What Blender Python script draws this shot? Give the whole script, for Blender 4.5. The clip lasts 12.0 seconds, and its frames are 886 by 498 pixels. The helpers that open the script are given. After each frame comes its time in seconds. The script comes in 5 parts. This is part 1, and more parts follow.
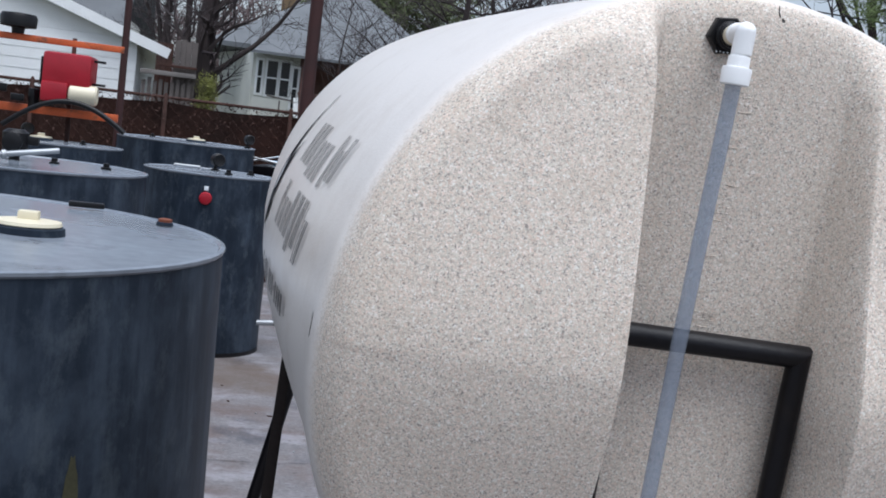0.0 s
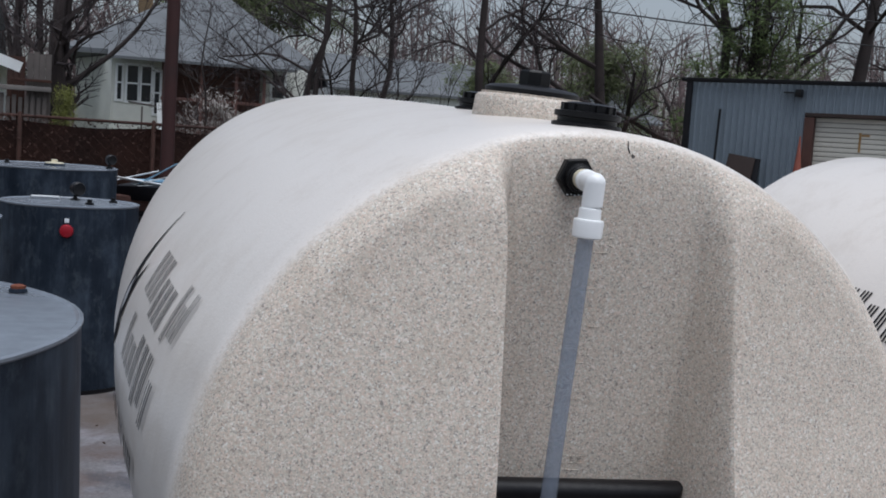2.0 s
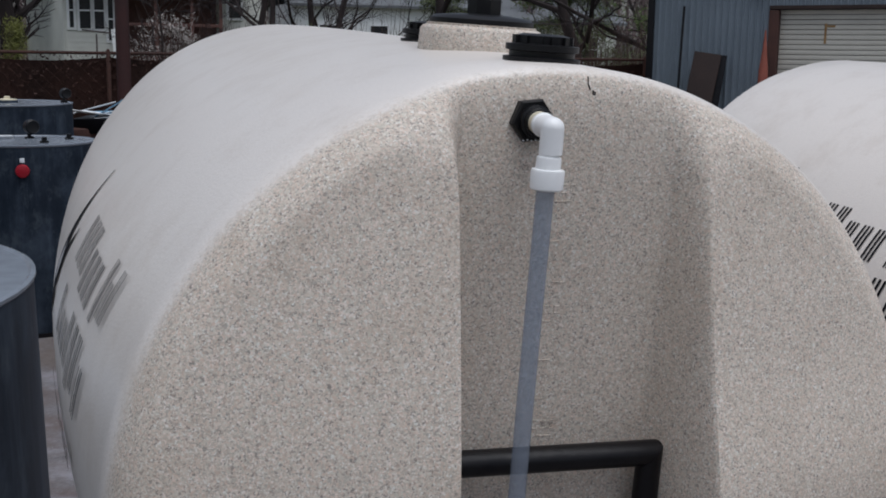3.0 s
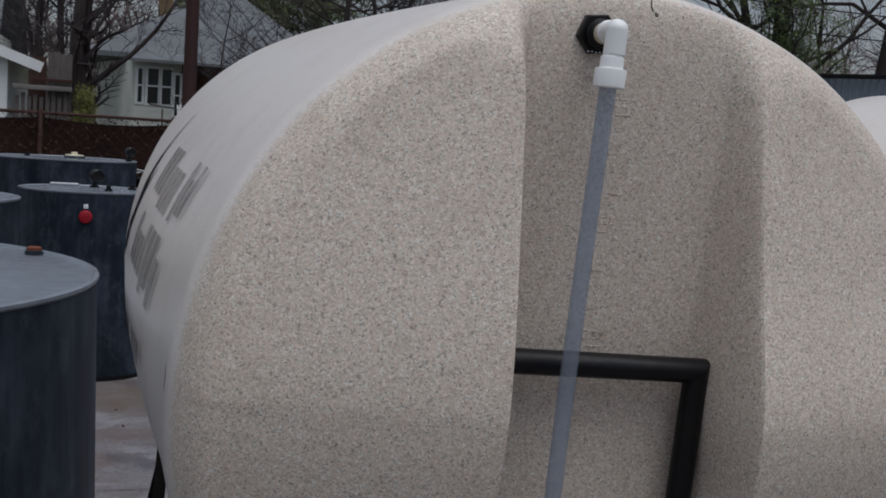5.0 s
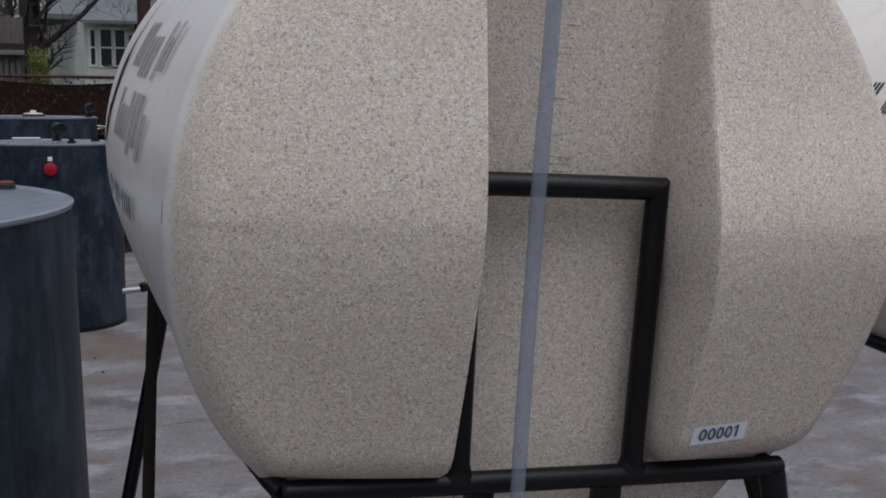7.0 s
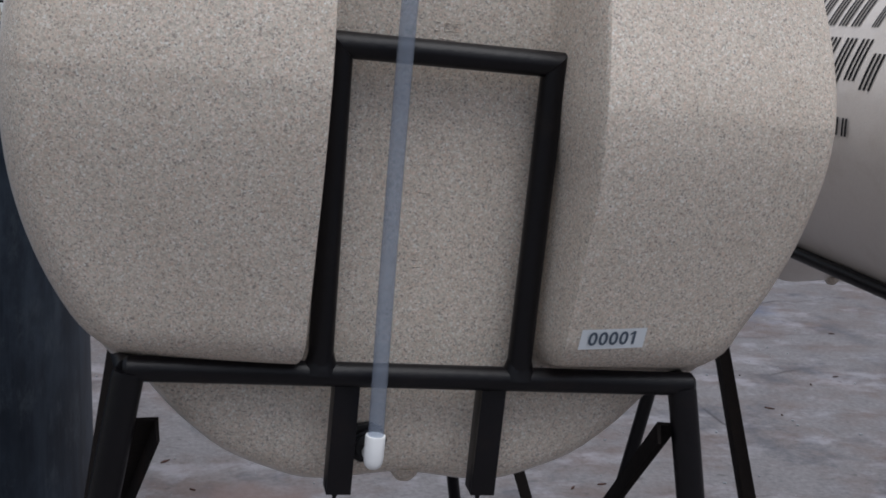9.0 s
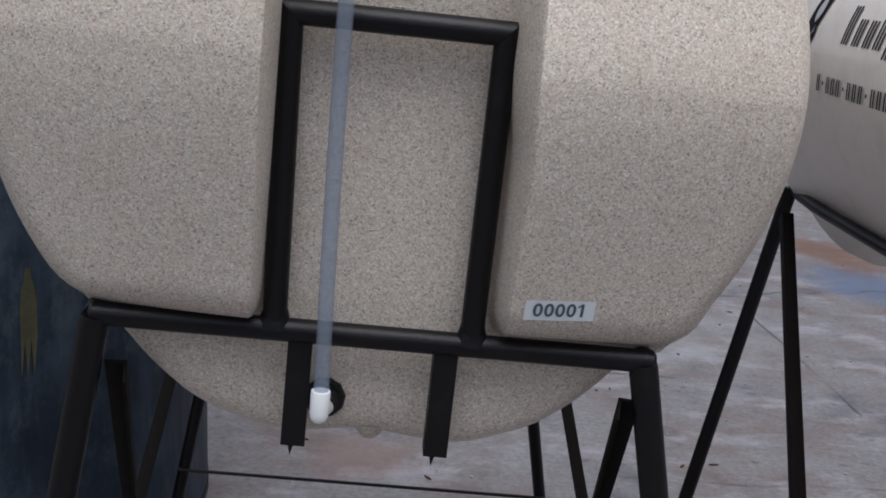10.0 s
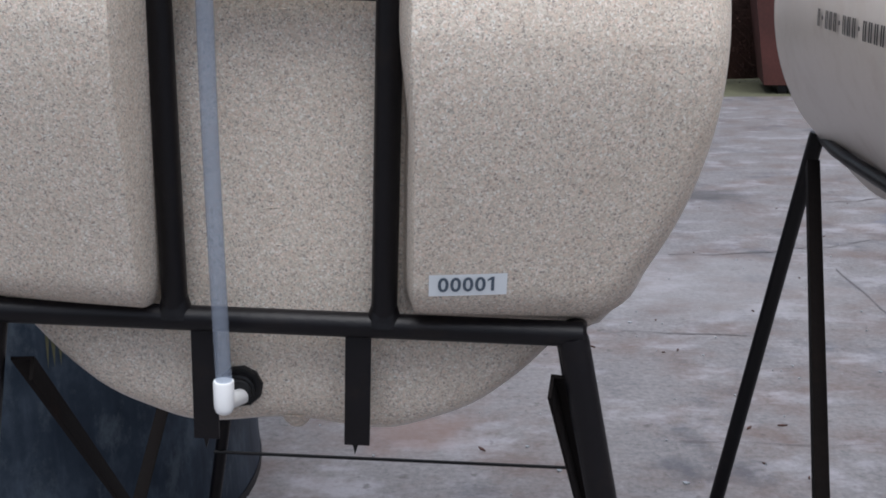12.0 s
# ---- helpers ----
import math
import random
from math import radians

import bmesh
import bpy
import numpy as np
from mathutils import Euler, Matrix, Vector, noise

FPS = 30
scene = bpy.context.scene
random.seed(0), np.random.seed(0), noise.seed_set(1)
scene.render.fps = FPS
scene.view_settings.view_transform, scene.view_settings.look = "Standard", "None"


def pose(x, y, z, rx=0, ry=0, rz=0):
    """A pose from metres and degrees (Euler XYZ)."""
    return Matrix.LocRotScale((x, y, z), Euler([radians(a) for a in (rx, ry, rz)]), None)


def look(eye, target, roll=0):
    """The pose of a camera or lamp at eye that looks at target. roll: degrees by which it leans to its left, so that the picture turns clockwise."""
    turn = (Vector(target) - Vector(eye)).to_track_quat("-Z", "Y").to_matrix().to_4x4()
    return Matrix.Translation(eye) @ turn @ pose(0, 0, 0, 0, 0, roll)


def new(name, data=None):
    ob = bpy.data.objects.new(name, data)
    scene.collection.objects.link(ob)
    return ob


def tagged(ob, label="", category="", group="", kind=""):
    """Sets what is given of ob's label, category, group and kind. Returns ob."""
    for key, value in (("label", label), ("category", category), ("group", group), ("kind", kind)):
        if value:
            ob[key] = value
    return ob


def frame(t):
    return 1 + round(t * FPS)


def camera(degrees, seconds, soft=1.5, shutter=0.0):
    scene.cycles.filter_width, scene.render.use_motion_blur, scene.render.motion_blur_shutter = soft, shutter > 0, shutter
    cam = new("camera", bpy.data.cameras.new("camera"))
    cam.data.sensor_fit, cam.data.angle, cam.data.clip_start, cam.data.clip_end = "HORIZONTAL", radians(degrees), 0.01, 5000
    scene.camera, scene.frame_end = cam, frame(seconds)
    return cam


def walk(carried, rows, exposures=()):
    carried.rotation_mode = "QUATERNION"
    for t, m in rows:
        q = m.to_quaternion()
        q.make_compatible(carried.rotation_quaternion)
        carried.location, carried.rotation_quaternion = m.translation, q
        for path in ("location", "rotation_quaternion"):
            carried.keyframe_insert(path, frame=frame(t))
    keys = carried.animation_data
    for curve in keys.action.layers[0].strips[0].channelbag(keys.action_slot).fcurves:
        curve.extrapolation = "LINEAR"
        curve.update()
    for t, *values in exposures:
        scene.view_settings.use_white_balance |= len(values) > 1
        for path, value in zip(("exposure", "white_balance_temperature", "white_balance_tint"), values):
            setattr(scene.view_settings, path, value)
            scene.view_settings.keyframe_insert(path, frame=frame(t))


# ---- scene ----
cam = camera(43.5, 12.0, soft=1.8)
PATH = [
    (0, (-0.5070, -1.1624, 1.7653), (-0.2410, 0.3069, 1.6221), 6.93),
    (0.2, (-0.4980, -1.1695, 1.7782), (-0.1939, 0.2958, 1.6763), 7.67),
    (0.3, (-0.4933, -1.1727, 1.7850), (-0.1254, 0.2799, 1.7184), 8.05),
    (0.4, (-0.4930, -1.1749, 1.7980), (-0.0792, 0.2648, 1.7207), 7.47),
    (0.5, (-0.4930, -1.1764, 1.8126), (-0.0812, 0.2631, 1.7214), 6.78),
    (1, (-0.4824, -1.1456, 1.8486), (-0.0679, 0.2930, 1.7559), 4.54),
    (1.5, (-0.4849, -1.1242, 1.8937), (-0.0643, 0.3115, 1.7847), 5.03),
    (2, (-0.4788, -1.0903, 1.9423), (-0.0534, 0.3410, 1.7992), 3.86),
    (2.5, (-0.4484, -1.0224, 1.9685), (0.0291, 0.3819, 1.7451), 2.66),
    (3, (-0.4253, -0.9878, 1.9760), (0.0351, 0.4160, 1.7165), 0.83),
    (5, (-0.4569, -1.0636, 1.7932), (-0.0575, 0.3758, 1.6559), 3.55),
    (5.5, (-0.4751, -1.0926, 1.7367), (-0.0960, 0.3544, 1.6252), 3.89),
    (6, (-0.4864, -1.1111, 1.6972), (-0.1146, 0.3285, 1.4985), 1.98),
    (6.5, (-0.4795, -1.1226, 1.6896), (-0.0341, 0.2955, 1.4879), 0.60),
    (7, (-0.4872, -1.1490, 1.6733), (-0.0453, 0.2701, 1.4714), 0.56),
    (7.2, (-0.4892, -1.1643, 1.6618), (-0.0420, 0.2536, 1.4634), 0.51),
    (8.8, (-0.2710, -1.1494, 1.5812), (0.0672, 0.2896, 1.3264), 2.38),
    (9, (-0.2376, -1.1281, 1.5711), (0.0871, 0.3149, 1.3214), 2.80),
    (9.2, (-0.1835, -1.1347, 1.5773), (0.1100, 0.3113, 1.3072), 2.99),
    (9.4, (-0.1225, -1.1441, 1.5859), (0.1163, 0.3073, 1.2922), 3.18),
    (9.5, (-0.0967, -1.1480, 1.5869), (0.0813, 0.3106, 1.2853), 3.28),
    (10, (0.0024, -1.1795, 1.5870), (0.0859, 0.2864, 1.2799), 3.59),
    (10.5, (0.0714, -1.1452, 1.5812), (0.1426, 0.3206, 1.2706), 2.40),
    (11, (0.1329, -1.0867, 1.5832), (0.1903, 0.3790, 1.2694), 0.94),
    (11.5, (0.1753, -1.0825, 1.5843), (0.1352, 0.3823, 1.2634), 0.05),
    (12, (0.2090, -1.0947, 1.5808), (0.1556, 0.3617, 1.2257), -0.57),
]
walk(cam, [(t, look(eye, target, roll)) for t, eye, target, roll in PATH], exposures=((0.0, 0.24, 6010, 10), (0.5, 0.13, 6030, 10), (1.0, -0.01, 6050, 10), (1.5, -0.19, 6090, 10), (2.0, -0.34, 6120, 10), (2.5, -0.47, 6160, 11), (3.0, -0.59, 6190, 11), (5.0, -0.79, 6270, 11), (5.5, -0.73, 6270, 11), (6.5, -0.59, 6270, 11), (7.0, -0.50, 6270, 11), (8.8, -0.33, 6280, 11), (9.5, -0.20, 6280, 11), (10.5, -0.02, 6270, 11), (11.0, 0.05, 6260, 11), (12.0, 0.26, 6250, 11)))

# ---- world and light: flat overcast sky ----
SUN_EL, SUN_ROT = 74.0, 165.0
world = bpy.data.worlds.new("overcast_sky")
scene.world = world
world.use_nodes = True
wn, wl = world.node_tree.nodes, world.node_tree.links
wn.clear()
sky = wn.new("ShaderNodeTexSky")
sky.sky_type, sky.sun_disc = "NISHITA", False
sky.sun_elevation, sky.sun_rotation = radians(SUN_EL), radians(SUN_ROT)
sky.air_density, sky.dust_density, sky.ozone_density = 1.0, 3.0, 1.0
grey = wn.new("ShaderNodeHueSaturation")
grey.inputs["Saturation"].default_value = 0.5
wbg = wn.new("ShaderNodeBackground")
wbg.inputs["Strength"].default_value = 0.138
wout = wn.new("ShaderNodeOutputWorld")
wl.new(sky.outputs[0], grey.inputs["Color"])
wl.new(grey.outputs[0], wbg.inputs["Color"])
wl.new(wbg.outputs[0], wout.inputs["Surface"])

sun = new("sun", bpy.data.lights.new("sun", "SUN"))
sun.data.energy, sun.data.angle, sun.data.color = 2.5, radians(60), (0.98, 0.99, 1.0)
sa, se = radians(SUN_ROT), radians(SUN_EL)
sun_dir = Vector((math.sin(sa) * math.cos(se), math.cos(sa) * math.cos(se), math.sin(se)))
sun.matrix_world = look(sun_dir * 60, (0, 0, 0))


# ---- materials ----
def material(name):
    m = bpy.data.materials.new(name)
    m.use_nodes = True
    n, l = m.node_tree.nodes, m.node_tree.links
    return m, n, l, n["Principled BSDF"]


def coords(n, l, scale=(1, 1, 1), space="Object"):
    tc, mp = n.new("ShaderNodeTexCoord"), n.new("ShaderNodeMapping")
    mp.inputs["Scale"].default_value = scale
    l.new(tc.outputs[space], mp.inputs["Vector"])
    return mp.outputs[0]


def noise_tex(n, l, vec, scale, detail=4.0, rough=0.55):
    t = n.new("ShaderNodeTexNoise")
    t.inputs["Scale"].default_value, t.inputs["Detail"].default_value = scale, detail
    t.inputs["Roughness"].default_value = rough
    l.new(vec, t.inputs["Vector"])
    return t.outputs["Fac"]


def ramp(n, l, fac, stops):
    r = n.new("ShaderNodeValToRGB")
    e = r.color_ramp.elements
    while len(e) < len(stops):
        e.new(0.5)
    for el, (p, c) in zip(e, stops):
        el.position, el.color = p, (*c, 1)
    l.new(fac, r.inputs[0])
    return r.outputs[0]


def mix(n, l, fac, a, b, kind="MIX"):
    x = n.new("ShaderNodeMix")
    x.data_type, x.blend_type = "RGBA", kind
    for sock, v in ((x.inputs[0], fac), (x.inputs[6], a), (x.inputs[7], b)):
        if isinstance(v, (int, float)):
            sock.default_value = v
        elif isinstance(v, tuple):
            sock.default_value = (*v, 1)
        else:
            l.new(v, sock)
    return x.outputs[2]


def bump(n, l, b, height, strength, dist=0.01):
    k = n.new("ShaderNodeBump")
    k.inputs["Strength"].default_value, k.inputs["Distance"].default_value = strength, dist
    l.new(height, k.inputs["Height"])
    l.new(k.outputs[0], b.inputs["Normal"])


def simple(name, color, rough=0.6, metal=0.0, vary=0.25, scale=18.0, relief=0.15, dirt=None, gloss=0.5):
    """Paint, plastic or wood: a base colour with two scales of variation and a fine relief."""
    m, n, l, b = material(name)
    v = coords(n, l)
    big, fine = noise_tex(n, l, v, scale * 0.25, 5), noise_tex(n, l, v, scale * 6, 3)
    lo, hi = tuple(c * (1 - vary) for c in color), tuple(min(1, c * (1 + vary)) for c in color)
    col = ramp(n, l, big, ((0.3, lo), (0.7, hi)))
    col = mix(n, l, 0.25, col, ramp(n, l, fine, ((0.35, lo), (0.65, hi))))
    if dirt:
        spots = noise_tex(n, l, v, scale * 0.5, 6, 0.7)
        mask = ramp(n, l, spots, ((0.56, (0, 0, 0)), (0.68, (1, 1, 1))))
        col = mix(n, l, mask, col, dirt)
    l.new(col, b.inputs["Base Color"])
    r = n.new("ShaderNodeMapRange")
    r.inputs["To Min"].default_value, r.inputs["To Max"].default_value = max(0.05, rough - 0.1), min(1, rough + 0.12)
    l.new(big, r.inputs[0])
    l.new(r.outputs[0], b.inputs["Roughness"])
    b.inputs["Metallic"].default_value = metal
    b.inputs["Specular IOR Level"].default_value = gloss
    bump(n, l, b, fine, relief, 0.002)
    return m


def granite_plastic():
    """Moulded tan polyethylene with stone-coloured flecks."""
    m, n, l, b = material("speckled_tan_plastic")
    v = coords(n, l)
    wob = n.new("ShaderNodeTexNoise")
    wob.inputs["Scale"].default_value = 260.0
    l.new(v, wob.inputs["Vector"])
    warp = n.new("ShaderNodeVectorMath")
    warp.operation = "MULTIPLY_ADD"
    warp.inputs[1].default_value = (0.006, 0.006, 0.006)
    l.new(wob.outputs["Color"], warp.inputs[0])
    l.new(v, warp.inputs[2])
    cells = n.new("ShaderNodeTexVoronoi")
    cells.inputs["Scale"].default_value = 620.0
    l.new(warp.outputs[0], cells.inputs["Vector"])
    sep = n.new("ShaderNodeSeparateColor")
    l.new(cells.outputs["Color"], sep.inputs[0])
    flecks = ramp(n, l, sep.outputs[0], (
        (0.00, (0.17, 0.155, 0.150)), (0.09, (0.375, 0.33, 0.292)), (0.30, (0.55, 0.478, 0.402)),
        (0.58, (0.645, 0.565, 0.478)), (0.80, (0.71, 0.632, 0.545)), (1.0, (0.84, 0.80, 0.76))))
    hue = ramp(n, l, sep.outputs[1], ((0.0, (1.0, 0.85, 0.79)), (0.35, (1.0, 0.965, 0.96)), (0.7, (0.96, 1.0, 1.0)), (1.0, (0.88, 0.98, 1.0))))
    flecks = mix(n, l, 0.14, mix(n, l, 0.85, flecks, hue, "MULTIPLY"), (0.56, 0.50, 0.43))
    big = noise_tex(n, l, v, 5.0, 5)
    tone = ramp(n, l, big, ((0.3, (0.59, 0.525, 0.45)), (0.7, (0.645, 0.58, 0.505))))
    # the ends are moulded rough and flecked, the sides between them smooth and plain
    moulded = n.new("ShaderNodeAttribute")
    moulded.attribute_name = "fleck"
    stipple = noise_tex(n, l, v, 150.0, 2)
    edge = n.new("ShaderNodeMath")
    edge.operation = "MULTIPLY_ADD"
    edge.inputs[1].default_value = 0.7
    l.new(stipple, edge.inputs[0])
    l.new(moulded.outputs["Fac"], edge.inputs[2])
    rough_end = n.new("ShaderNodeMapRange")
    rough_end.inputs["From Min"].default_value, rough_end.inputs["From Max"].default_value = 0.45, 1.05
    rough_end.inputs["To Min"].default_value, rough_end.inputs["To Max"].default_value = 0.90, 0.12
    l.new(edge.outputs[0], rough_end.inputs[0])
    pale = mix(n, l, rough_end.outputs[0], tone, (0.83, 0.785, 0.737))
    col = mix(n, l, rough_end.outputs[0], flecks, pale)
    grime = noise_tex(n, l, v, 11.0, 7, 0.7)
    col = mix(n, l, ramp(n, l, grime, ((0.48, (0, 0, 0)), (0.78, (0.28, 0.28, 0.28)))), col, (0.40, 0.31, 0.225))
    l.new(col, b.inputs["Base Color"])
    gl = n.new("ShaderNodeMapRange")
    gl.inputs["From Min"].default_value, gl.inputs["From Max"].default_value = 0.12, 0.90
    gl.inputs["To Min"].default_value, gl.inputs["To Max"].default_value = 0.50, 0.34
    l.new(rough_end.outputs[0], gl.inputs[0])
    l.new(gl.outputs[0], b.inputs["Roughness"])
    grain = noise_tex(n, l, v, 330.0, 2)
    bump(n, l, b, grain, 0.30, 0.0014)
    ct = n.new("ShaderNodeMapRange")
    ct.inputs["From Min"].default_value, ct.inputs["From Max"].default_value = 0.12, 0.90
    ct.inputs["To Min"].default_value, ct.inputs["To Max"].default_value = 0.0, 0.45
    l.new(rough_end.outputs[0], ct.inputs[0])
    l.new(ct.outputs[0], b.inputs["Coat Weight"])
    b.inputs["Coat Roughness"].default_value = 0.26
    b.inputs["Coat IOR"].default_value = 1.5
    b.inputs["Specular IOR Level"].default_value = 0.3
    return m


def concrete():
    m, n, l, b = material("worn_concrete")
    v = coords(n, l)
    big = noise_tex(n, l, v, 0.55, 6, 0.6)
    mid = noise_tex(n, l, v, 4.6, 8, 0.68)
    fine = noise_tex(n, l, v, 42.0, 6, 0.75)
    col = ramp(n, l, big, ((0.3, (0.070, 0.066, 0.071)), (0.5, (0.099, 0.094, 0.099)), (0.72, (0.131, 0.124, 0.128))))
    col = mix(n, l, 0.55, col, ramp(n, l, mid, ((0.3, (0.045, 0.043, 0.049)), (0.52, (0.100, 0.095, 0.099)), (0.75, (0.172, 0.164, 0.167)))))
    col = mix(n, l, 0.44, col, ramp(n, l, fine, ((0.3, (0.07, 0.07, 0.07)), (0.7, (0.33, 0.315, 0.315)))))
    rust = noise_tex(n, l, coords(n, l, (0.95, 1.1, 1)), 2.2, 8, 0.72)
    col = mix(n, l, ramp(n, l, rust, ((0.46, (0, 0, 0)), (0.64, (0.7, 0.7, 0.7)))), col, (0.098, 0.066, 0.055))
    oil = noise_tex(n, l, coords(n, l, (1, 0.9, 1)), 1.5, 8, 0.72)
    col = mix(n, l, ramp(n, l, oil, ((0.54, (0, 0, 0)), (0.66, (0.8, 0.8, 0.8)))), col, (0.052, 0.054, 0.066))
    wash = noise_tex(n, l, coords(n, l, (0.8, 1.2, 1)), 2.6, 7, 0.7)
    col = mix(n, l, ramp(n, l, wash, ((0.52, (0, 0, 0)), (0.64, (0.58, 0.58, 0.58)))), col, (0.27, 0.265, 0.285))
    specks = noise_tex(n, l, v, 14.0, 3, 0.6)
    col = mix(n, l, ramp(n, l, specks, ((0.63, (0, 0, 0)), (0.72, (0.65, 0.65, 0.65)))), col, (0.05, 0.044, 0.043))
    col = mix(n, l, 1.0, col, (1.08, 1.075, 1.09), "MULTIPLY")
    # spills with ragged edges: middle, half widths, colour, strength
    ragged = noise_tex(n, l, v, 3.2, 8, 0.72)
    for cx, cy, rx, ry, tint, strength in (
            (3.25, 5.95, 0.42, 0.75, (0.080, 0.105, 0.165), 0.90), (3.42, 6.95, 0.32, 0.85, (0.120, 0.062, 0.038), 0.85), (1.83, 7.08, 0.42, 0.26, (0.050, 0.047, 0.050), 0.75),
            (-0.45, 6.5, 0.50, 0.62, (0.100, 0.074, 0.056), 0.70), (-0.02, 2.6, 0.24, 0.26, (0.175, 0.115, 0.100), 0.50), (1.35, 4.6, 0.95, 0.8, (0.25, 0.245, 0.255), 0.35)):
        place = n.new("ShaderNodeMapping")
        place.inputs["Location"].default_value = (-cx / rx, -cy / ry, 0)
        place.inputs["Scale"].default_value = (1 / rx, 1 / ry, 0)
        l.new(v, place.inputs["Vector"])
        far = n.new("ShaderNodeVectorMath")
        far.operation = "LENGTH"
        l.new(place.outputs[0], far.inputs[0])
        edge = n.new("ShaderNodeMath")
        edge.operation = "MULTIPLY_ADD"
        edge.inputs[1].default_value = 2.2
        l.new(ragged, edge.inputs[0])
        l.new(far.outputs["Value"], edge.inputs[2])
        reach = n.new("ShaderNodeMapRange")
        reach.inputs["From Min"].default_value, reach.inputs["From Max"].default_value = 1.55, 2.15
        reach.inputs["To Min"].default_value, reach.inputs["To Max"].default_value = strength, 0.0
        l.new(edge.outputs[0], reach.inputs[0])
        col = mix(n, l, reach.outputs[0], col, tint)
    l.new(col, b.inputs["Base Color"])
    b.inputs["Roughness"].default_value = 0.68
    bump(n, l, b, fine, 0.25, 0.004)
    return m


def tube_plastic():
    m, n, l, b = material("clear_hose_plastic")
    out = n["Material Output"]
    b.inputs["Base Color"].default_value = (0.36, 0.40, 0.47, 1)
    b.inputs["Roughness"].default_value = 0.14
    clear = n.new("ShaderNodeBsdfTransparent")
    clear.inputs[0].default_value = (0.80, 0.85, 0.92, 1)
    mx = n.new("ShaderNodeMixShader")
    mx.inputs[0].default_value = 0.33
    l.new(clear.outputs[0], mx.inputs[1])
    l.new(b.outputs[0], mx.inputs[2])
    l.new(mx.outputs[0], out.inputs["Surface"])
    return m


def drum_paint(name, k, blue=1.28):
    """Streaked blue-grey enamel; k is how far the sun has faded it."""
    m, n, l, b = material(name)
    shade = lambda r, g, bl: (r * k, g * k * (0.48 + 0.5 * blue), bl * k * blue)
    v = coords(n, l)
    streak = noise_tex(n, l, coords(n, l, (7, 7, 0.8)), 2.2, 6, 0.6)
    blot = noise_tex(n, l, coords(n, l, (1, 1, 0.7)), 3.4, 7, 0.66)
    col = ramp(n, l, streak, ((0.3, shade(0.010, 0.014, 0.021)), (0.50, shade(0.018, 0.025, 0.035)), (0.70, shade(0.060, 0.072, 0.088))))
    col = mix(n, l, 0.55, col, ramp(n, l, blot, ((0.36, shade(0.009, 0.012, 0.017)), (0.50, shade(0.026, 0.032, 0.040)), (0.64, shade(0.068, 0.080, 0.094)))))
    rust = noise_tex(n, l, v, 7.0, 4, 0.5)
    col = mix(n, l, ramp(n, l, rust, ((0.74, (0, 0, 0)), (0.78, (0.8, 0.8, 0.8)))), col, (0.045, 0.014, 0.009))
    scuff = noise_tex(n, l, coords(n, l, (1, 1, 0.6)), 9.0, 7, 0.75)
    col = mix(n, l, ramp(n, l, scuff, ((0.52, (0, 0, 0)), (0.66, (0.5, 0.5, 0.5)))), col, shade(0.085, 0.095, 0.10))
    l.new(col, b.inputs["Base Color"])
    r = n.new("ShaderNodeMapRange")
    r.inputs["To Min"].default_value, r.inputs["To Max"].default_value = 0.34, 0.58
    l.new(blot, r.inputs[0])
    l.new(r.outputs[0], b.inputs["Roughness"])
    bump(n, l, b, streak, 0.10, 0.02)
    b.inputs["Specular IOR Level"].default_value = 0.12
    return m


M_TANK = granite_plastic()
M_CONC = concrete()
M_TUBE = tube_plastic()
M_DRUM = drum_paint("blue_grey_drum_paint", 0.92, 1.24)
# drum tops: sky light from above is put into this paler base colour
M_DRUMTOP = simple("skylit_drum_top_paint", (0.185, 0.21, 0.245), 0.24, 0.0, 0.30, 3.2, 0.08, dirt=(0.10, 0.11, 0.125))
M_STEEL = simple("black_painted_steel", (0.0034, 0.0029, 0.0042), 0.40, 0.0, 0.4, 20, 0.3, dirt=(0.009, 0.0065, 0.006), gloss=0.30)
M_ANGLE = simple("brown_black_angle_iron", (0.0065, 0.0045, 0.0040), 0.7, 0.0, 0.5, 16, 0.3, dirt=(0.014, 0.008, 0.006), gloss=0.12)
M_ROD = simple("black_rod_steel", (0.008, 0.008, 0.009), 0.6, 0.0, 0.3, gloss=0.25)
M_BLACK = simple("black_moulded_plastic", (0.0065, 0.0065, 0.0075), 0.38, 0.0, 0.3, gloss=0.3)
M_WHITE = simple("white_pvc", (0.88, 0.89, 0.89), 0.28, 0.0, 0.04, 20, 0.05)
M_IVORY = simple("ivory_nylon", (0.70, 0.64, 0.48), 0.35, 0.0, 0.06)
M_INK = simple("charcoal_decal_ink", (0.016, 0.016, 0.019), 0.75, 0.0, 0.2, gloss=0.08)
M_PRINTGREY = simple("pale_grey_print", (0.45, 0.45, 0.47), 0.6, 0.0, 0.1)
M_STICK = simple("white_label_tape", (0.74, 0.78, 0.81), 0.4, 0.0, 0.05)
M_TYPE = simple("grey_label_print", (0.07, 0.095, 0.13), 0.5, 0.0, 0.1)
M_RED = simple("red_enamel", (0.34, 0.010, 0.022), 0.35, 0.0, 0.2)
M_ORANGE = simple("orange_painted_steel", (0.52, 0.10, 0.025), 0.5, 0.0, 0.3, dirt=(0.16, 0.06, 0.03))
M_RUST = simple("rusty_steel", (0.060, 0.026, 0.020), 0.85, 0.0, 0.45, 14, 0.5)
M_RUSTCAP = simple("rusty_orange_cap", (0.17, 0.045, 0.018), 0.7, 0.0, 0.3, 40)
M_GALV = simple("galvanised_steel", (0.36, 0.38, 0.40), 0.45, 0.6, 0.2)
